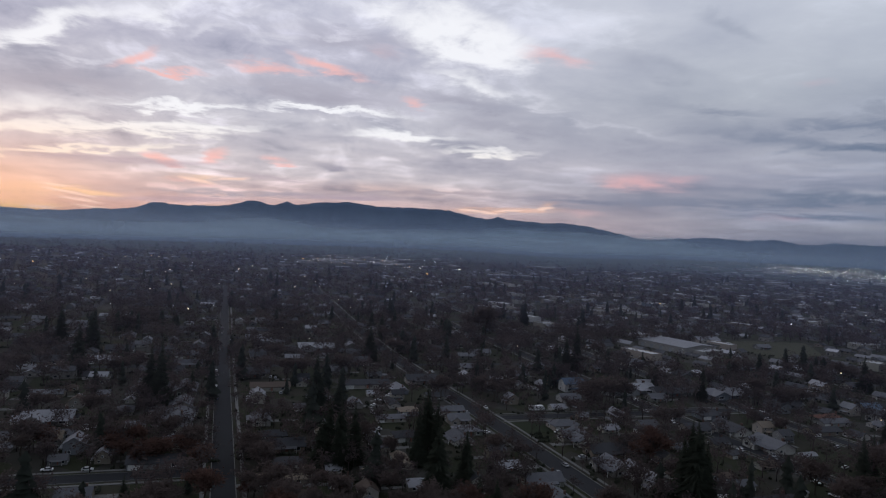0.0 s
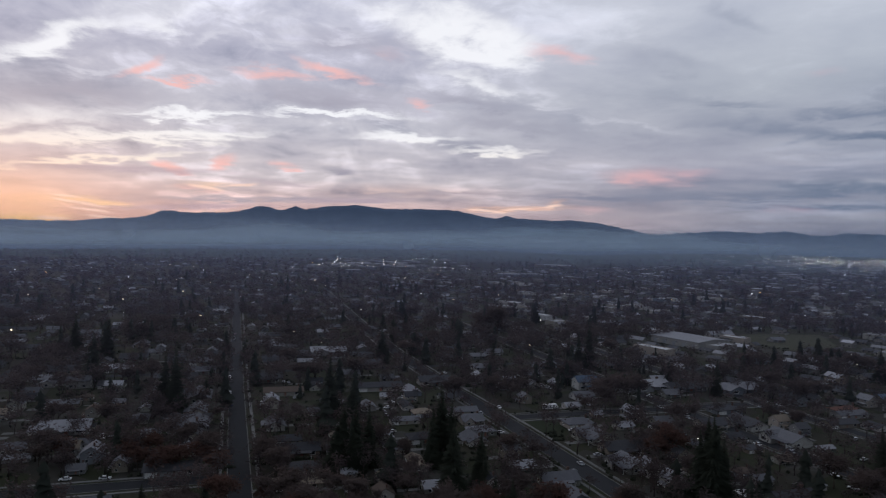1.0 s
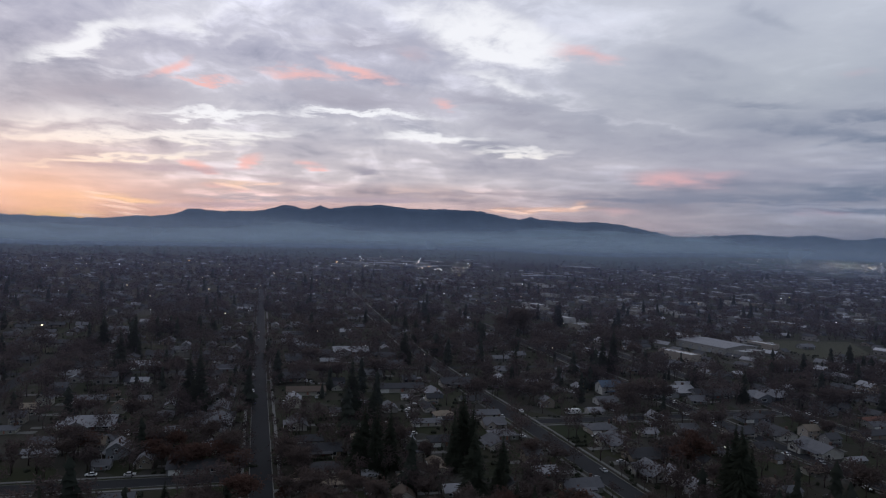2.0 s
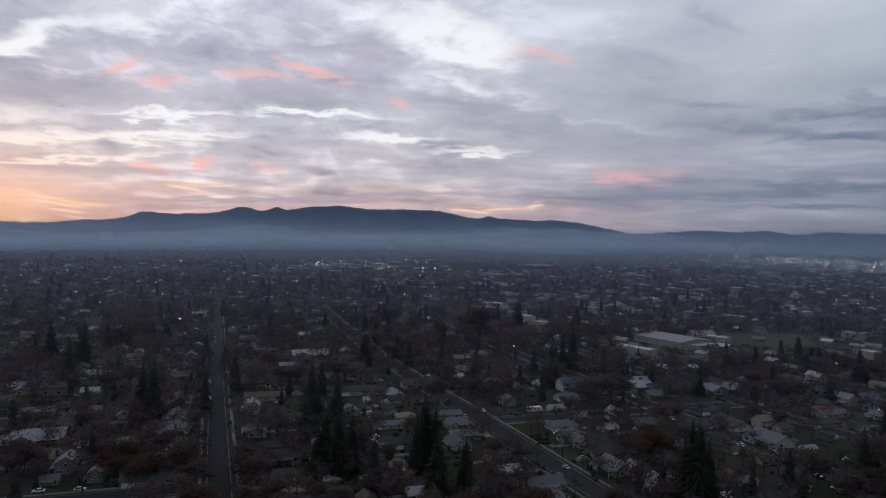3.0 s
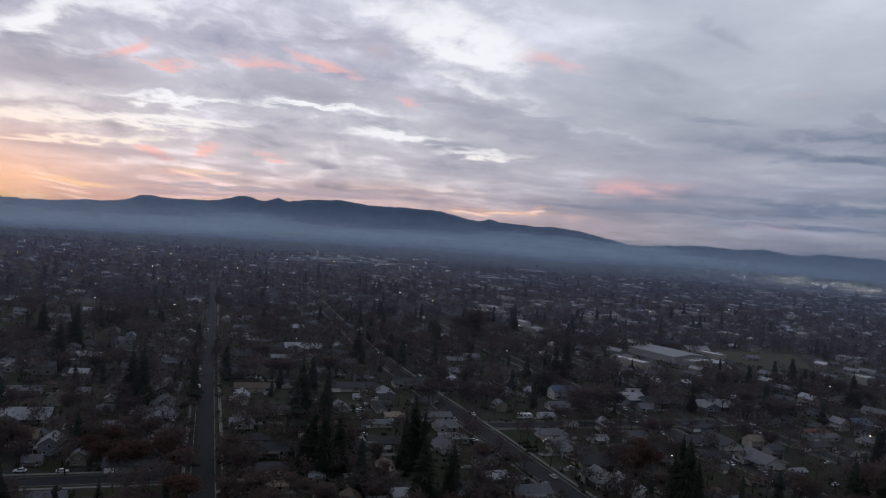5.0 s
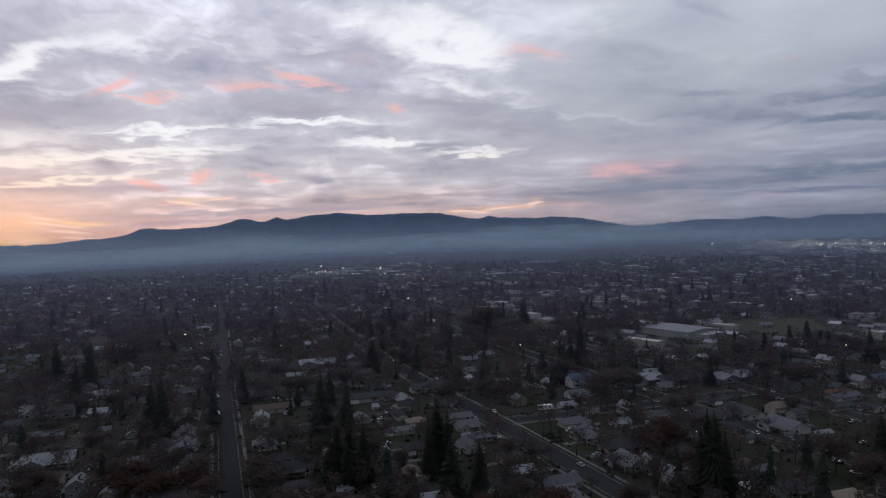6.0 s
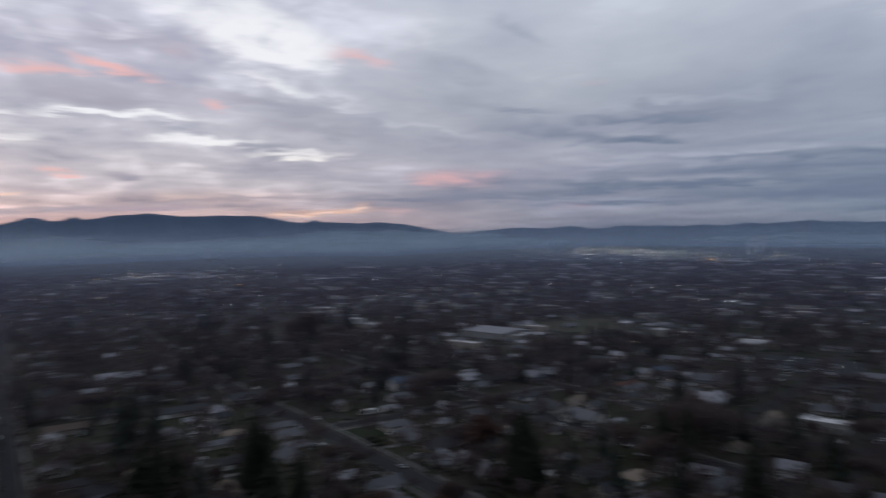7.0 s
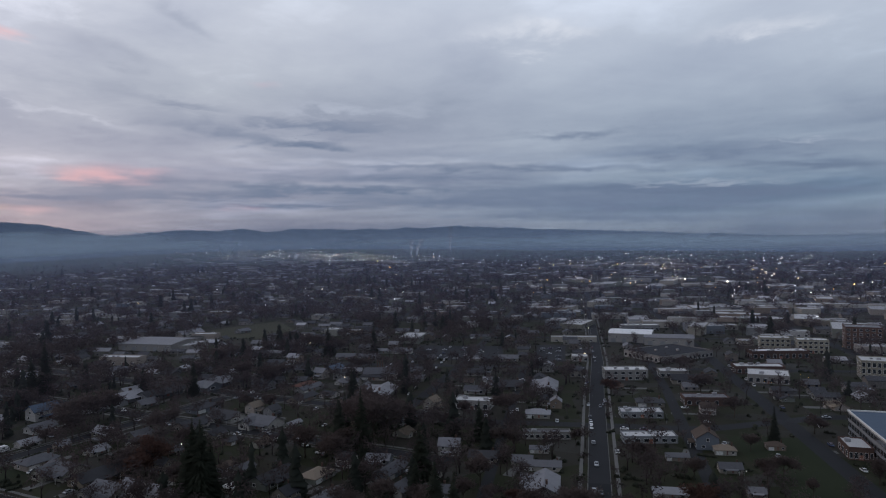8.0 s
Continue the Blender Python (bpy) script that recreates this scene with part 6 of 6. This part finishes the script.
# ---- cars, lamps ----


def build_car(style):
    paint = PAINTS[style]
    words = ("white", "dark grey", "silver", "deep coloured")[style]
    root = thing("car", f"{words} car parked on the asphalt", "car", "parked cars")
    # profile of body and cabin along the length, drawn once and given width
    body, cabin = Shape(), Shape()
    prof = [(-2.2, 0.35), (2.15, 0.35), (2.25, 0.6), (2.1, 0.82), (1.0, 0.95), (-1.9, 0.98), (-2.25, 0.85)]
    n = len(prof)
    body.add([(x, -0.88, z) for x, z in prof] + [(x, 0.88, z) for x, z in prof], [tuple(range(n)), tuple(range(2 * n - 1, n - 1, -1))] + [(i, n + i, n + (i + 1) % n, (i + 1) % n) for i in range(n)])
    cp = [(1.0, 0.95), (0.35, 1.42), (-1.1, 1.45), (-1.85, 0.98)]
    cabin.add([(x, -0.8 + (z - 0.95) * 0.25, z) for x, z in cp] + [(x, 0.8 - (z - 0.95) * 0.25, z) for x, z in cp], [(0, 1, 2, 3), (7, 6, 5, 4), (0, 4, 5, 1), (2, 6, 7, 3)])
    shell = part("body", body, paint, root)
    part("cabin_glass", cabin, GLASS, root)
    part("roof_panel", Shape().slab([(0.35, -0.68, 1.46), (0.35, 0.68, 1.46), (-1.1, 0.67, 1.49), (-1.1, -0.67, 1.49)], 0.05), paint, root)
    for x in (-1.4, 1.35):
        for y in (-0.8, 0.8):
            wheel = part("wheel", Shape().tube((x, y - 0.1, 0.32), (x, y + 0.1, 0.32), 0.32, 0.32, 10), RUBBER, root)
    return root


CAR_RND = random.Random(8)


def park(x, y, az, z=0.1):
    style = CAR_RND.choice((0, 0, 0, 1, 1, 2, 2, 3))
    put_sample(("car", style), lambda: build_car(style), pose(x, y, z, 0, 0, az + CAR_RND.choice((90, -90))))


def park_cars():
    rnd = random.Random(9)
    for az, a0, a1, across, half in ((RA, 540, 700, -3, 4.3), (RA, 400, 560, 152, 4.3), (RA, 290, 480, 258, 3.4), (RA, 390, 520, 338, 3.4), (DA, 280, 640, 9, 5.2), (DA, 410, 600, -115, 3.4), (DA, 300, 560, 118, 3.4)):
        a = a0
        while a < a1:
            a += rnd.uniform(8, 34)
            park(*grid(az, a, across + rnd.choice((-1, 1)) * half), az)
    # rows in the parking lots
    for along in (562, 576, 590, 604, 618):
        for across in (-142, -136, -128, -121, -104, -97, -88, -80, -31, -24, -16):
            if rnd.random() < 0.5:
                park(*grid(DA, along, across), DA + 90, 0.06)
    # at the kerbs and in the drives of the long street and its neighbours
    for a, c in ((404, -7), (421, -7), (436, -7), (471, -7), (513, -7), (420, -50), (461, 31), (400, 60), (407, 58), (372, 80), (337, 74), (356, -65), (370, 150), (267, 149), (274, 254), (259, 261), (331, 254), (344, 334), (272, 334), (228, 254)):
        park(*grid(RA, a, c), RA)
    for a, c in ((316, 171), (308, 174), (323, 182)):
        park(*grid(RA, a, c), RA + 90, 0.06)
    for a, c in ((295, -67), (293, -52)):
        park(*grid(RA, a, c), RA + 90)
    for x, y in ((137, 350), (150, 342), (157, 317), (114, 395), (104, 418), (219, 397), (179, 446), (184, 439), (224, 501), (36, 292), (-7, 384), (-188, 304), (-185, 307), (-185, 448), (-167, 406), (-154, 376), (-138, 383), (-144, 442), (-69, 353), (-60, 369), (-52, 338), (-47, 380), (56, 358), (60, 416), (39, 459), (-123, 399), (-144, 414), (-90, 390), (268, 495), (102, 360), (95, 478), (-268, 367), (-294, 424)):
        park(x, y, RA + rnd.choice((0, 0, 90)))
    for x, y in ((273, 278), (256, 282), (320, 250), (210, 171), (147, 324), (153, 290), (153, 286), (212, 351), (200, 326), (388, 150), (485, 170), (481, 164), (353, 214), (297, 205), (277, 247), (193, 366), (179, 419), (170, 431), (179, 331), (331, 450), (296, 434), (333, 190), (291, 213)):
        park(x, y, DA + rnd.choice((0, 0, 90)))
    for a, c in ((368, 4), (411, 13), (474, 5), (268, 4), (380, -55), (392, -38)):
        park(*grid(DA, a, c), DA)


CARS_LEFT = [46]
park_cars()
drives()


def motor_home():
    root = thing("motor_home", "long white motor home parked at the kerb", "motor home")
    root.matrix_basis = pose(*grid(RA, 361, 180), 0.1, 0, 0, RA)
    part("body", Shape().box(-5, 3.6, -1.2, 1.2, 0.6, 3.2).slab([(3.6, -1.2, 3.2), (4.6, -1.2, 2.0), (4.6, 1.2, 2.0), (3.6, 1.2, 3.2)], 1.4), PAINTS[0], root)
    part("stripe", Shape().box(-5.02, 3.6, -1.22, 1.22, 1.3, 1.6), PAINTS[1], root)
    for x in (-3.4, -0.8, 1.8):
        part("window", Shape().box(x - 0.6, x + 0.6, -1.23, 1.23, 1.9, 2.6), GLASS, root)
    for x in (-3.2, 3.2):
        for y in (-1.0, 1.0):
            part("wheel", Shape().tube((x, y - 0.14, 0.4), (x, y + 0.14, 0.4), 0.4, 0.4, 10), RUBBER, root)


motor_home()


def white_van(x, y, az):
    root = thing("van", "white delivery van parked in a row", "van", "row of white vans")
    root.matrix_basis = pose(x, y, 0.06, 0, 0, az)
    part("body", Shape().box(-2.7, 1.6, -1, 1, 0.4, 2.4).slab([(1.6, -1, 2.3), (2.7, -1, 1.3), (2.7, 1, 1.3), (1.6, 1, 2.3)], 0.9), PAINTS[0], root)
    part("windscreen", Shape().slab([(1.7, -0.9, 2.24), (2.6, -0.9, 1.42), (2.6, 0.9, 1.42), (1.7, 0.9, 2.24)], -0.03), GLASS, root)
    for px in (-1.7, 1.8):
        for py in (-0.9, 0.9):
            part("wheel", Shape().tube((px, py - 0.1, 0.36), (px, py + 0.1, 0.36), 0.36, 0.36, 8), RUBBER, root)


for i in range(9):
    white_van(*grid(RA, 497 - i * 4.2, 522 + i * 0.8), RA + 8)


def build_street_lamp(style):
    glow = (STREET_GLOW, GLOW_ORANGE)[style]
    root = thing("street_lamp", ("steel street lamp with a lit white head", "steel street lamp with an orange glow")[style], "street lamp", "street lamps")
    part("pole", Shape().tube((0, 0, 0), (0, 0, 8.6), 0.1, 0.06, 6), STEEL, root)
    part("arm", Shape().tube((0, 0, 8.4), (1.9, 0, 8.8), 0.05, 0.04, 5), STEEL, root)
    head = part("lamp_head", Shape().box(1.7, 2.5, -0.16, 0.16, 8.72, 8.9), STEEL, root)
    part("bulb", Shape().tube((2.1, 0, 8.42), (2.1, 0, 8.72), 0.2, 0.28, 8), glow, head, "glowing lamp glass")
    return root


def street_lamps():
    rnd = random.Random(77)
    for az, a0, a1, across in ((RA, 700, 1100, 149), (RA, 620, 900, 344), (DA, 600, 1100, 16), (DA, 600, 1000, 124)):
        a = a0
        while a < a1:
            a += rnd.uniform(90, 160)
            put_sample(("lamp", 0), lambda: build_street_lamp(0), pose(*grid(az, a, across), 0.1, 0, 0, az + 90 + rnd.uniform(60, 120)))
    # yard and corner lamps
    for x, y in ((160, 283), (103, 338), (84, 387), (-234, 409), (-158, 586), (-133, 575), (-78, 550), (198, 637), (223, 654), (331, 640), (353, 432), (389, 426), (415, 433), (317, 204), (261, 135)):
        put_sample(("lamp", 0), lambda: build_street_lamp(0), pose(x, y, 0.0, 0, 0, rnd.uniform(0, 360)) @ Matrix.Diagonal((0.6, 0.6, 0.6, 1)))
    for x, y in ((473, 197), (476, 194), (442, 208), (444, 205), (628, 224), (540, 283), (882, 402)):
        put_sample(("lamp", 1), lambda: build_street_lamp(1), pose(x, y, 0.0, 0, 0, rnd.uniform(0, 360)) @ Matrix.Diagonal((0.6, 0.6, 0.6, 1)))


street_lamps()


BRIGHT_LAMPS = ((1213, 620), (1442, 637), (1369, 516), (1252, 417), (1121, 514), (1035, 404), (1246, 736), (1240, 741), (1253, 730), (1253, 717), (1489, 1340), (1794, 2767), (1599, 1718), (-632, 2572), (-569, 2365))
SODIUM_LAMPS = ((1751, 1434), (1093, 850), (1812, 2244), (1556, 2002), (1420, 2103), (1638, 1412), (1078, 860), (-148, 1647))


def far_lamps():
    """Lit lamps on poles across the far districts."""
    rnd = random.Random(41)
    v, f, sl = [], [], []
    areas = ((-430, 2250, 230, 330, 44), (-200, 1950, 120, 90, 16), (1430, 2700, 330, 560, 230), (1640, 2170, 260, 200, 14), (1950, 1400, 480, 360, 40), (1250, 850, 380, 300, 30), (950, 420, 260, 220, 16), (-250, 1050, 800, 500, 16), (500, 1000, 500, 450, 12), (1500, 850, 450, 350, 22), (1800, 800, 600, 450, 24), (1250, 550, 360, 260, 14), (2200, 1150, 600, 500, 34), (2500, 1350, 500, 500, 30), (3000, 1700, 300, 700, 20), (-900, 1500, 500, 600, 12), (1700, 1900, 500, 300, 16))
    spots = [(rnd.gauss(cx, sx * 0.55), rnd.gauss(cy, sy * 0.55)) for cx, cy, sx, sy, n in areas for _ in range(int(n * 1.6))]
    spots += [grid(DA, 2330 + rnd.uniform(-30, 30), q) for q in range(-420, 160, 52)] + [(1801 + 8 * q, 1288 - 17 * q) for q in range(10)]
    spots += [(x, y) for x, y in BRIGHT_LAMPS] + [(x, y) for x, y in SODIUM_LAMPS]
    for x, y in spots:
        r = math.hypot(x, y)
        if r < 560 or r > 3900:
            continue
        big = (x, y) in BRIGHT_LAMPS or (x, y) in SODIUM_LAMPS
        z, k = float(land(x, y)), (0.0003 * r + 0.10) * rnd.choice((0.5, 0.7, 0.9, 1.2)) * (2.1 if big else 0.85 if y > 1600 else 1.05)
        tall = 9 if r < 900 else 15
        s = Shape().tube((0, 0, 0), (0, 0, tall), 0.1, 0.07, 3, 0)
        g = 3 if (x, y) in SODIUM_LAMPS else rnd.choice((1, 1, 1, 2, 2, 2, 2, 3)) if r < 2300 else rnd.choice((1, 1, 1, 1, 2, 2))
        s.add([(k, 0, tall), (0, k, tall), (-k, 0, tall), (0, -k, tall), (0, 0, tall + k), (0, 0, tall - k)], [(0, 1, 4), (1, 2, 4), (2, 3, 4), (3, 0, 4), (1, 0, 5), (2, 1, 5), (3, 2, 5), (0, 3, 5)], g)
        b = len(v)
        v += [(x + p[0], y + p[1], z + p[2]) for p in s.v]
        f += [tuple(b + i for i in q) for q in s.f]
        sl += s.s
    stuff("distant_lamps", "lit street and yard lamps far off", "lamps", v, f, sl, [STEEL, FAR_WHITE, FAR_WARM, FAR_ORANGE])


far_lamps()

# ---- mill steam ----


def steam_material():
    m, n = material("mill_steam")
    at = n.add("ShaderNodeTexCoord").outputs["Object"]
    _, _, z = n.add("ShaderNodeSeparateXYZ", [at]).outputs
    puffs = n.noise(at, 0.06, 5.0, 0.6)[0]
    thick = n.math("MULTIPLY", n.smooth(puffs, 0.3, 0.7), n.math("SUBTRACT", 0.85, n.math("MULTIPLY", n.smooth(z, 20.0, 150.0), 0.75)))
    white = n.add("ShaderNodeBsdfDiffuse", [(0.85, 0.86, 0.88, 1)]).outputs[0]
    through_ = n.add("ShaderNodeBsdfTransparent").outputs[0]
    n.add("ShaderNodeOutputMaterial", [n.add("ShaderNodeMixShader", [thick, through_, white]).outputs[0]])
    return m


STEAM = steam_material()


def mill(x, y, lean, high):
    """A mill stack with a drifting column of steam."""
    z = float(land(x, y))
    stack = thing("mill_stack", "pale concrete mill stack", "chimney", "mill stacks")
    stack.matrix_basis = pose(x, y, z)
    part("shaft", Shape().tube((0, 0, 0), (0, 0, 26), 2.0, 1.4, 10), CONCRETE, stack)
    part("rim", Shape().tube((0, 0, 26), (0, 0, 26.6), 1.7, 1.7, 10), STEEL, stack)
    s = Shape()
    rnd = random.Random(int(x))
    last = Vector((0, 0, 26))
    for k in range(9):
        t = (k + 1) / 9
        nxt = Vector((lean * t * t + rnd.uniform(-2, 2), rnd.uniform(-2, 2), 26 + high * t))
        s.tube(last, nxt, 2.5 + 7 * (t - 1 / 9), 2.5 + 7 * t, 9)
        last = nxt
    plume = tagged(new("steam_plume", s.mesh("steam_plume", STEAM)), "white column of steam rising from a stack", "steam", "steam plumes")
    plume.matrix_basis = pose(x, y, z)


mill(1639, 2177, 6, 60)
mill(1660, 2170, 34, 62)
mill(2116, 2486, 4, 120)
mill(1150, 2250, 3, 20)
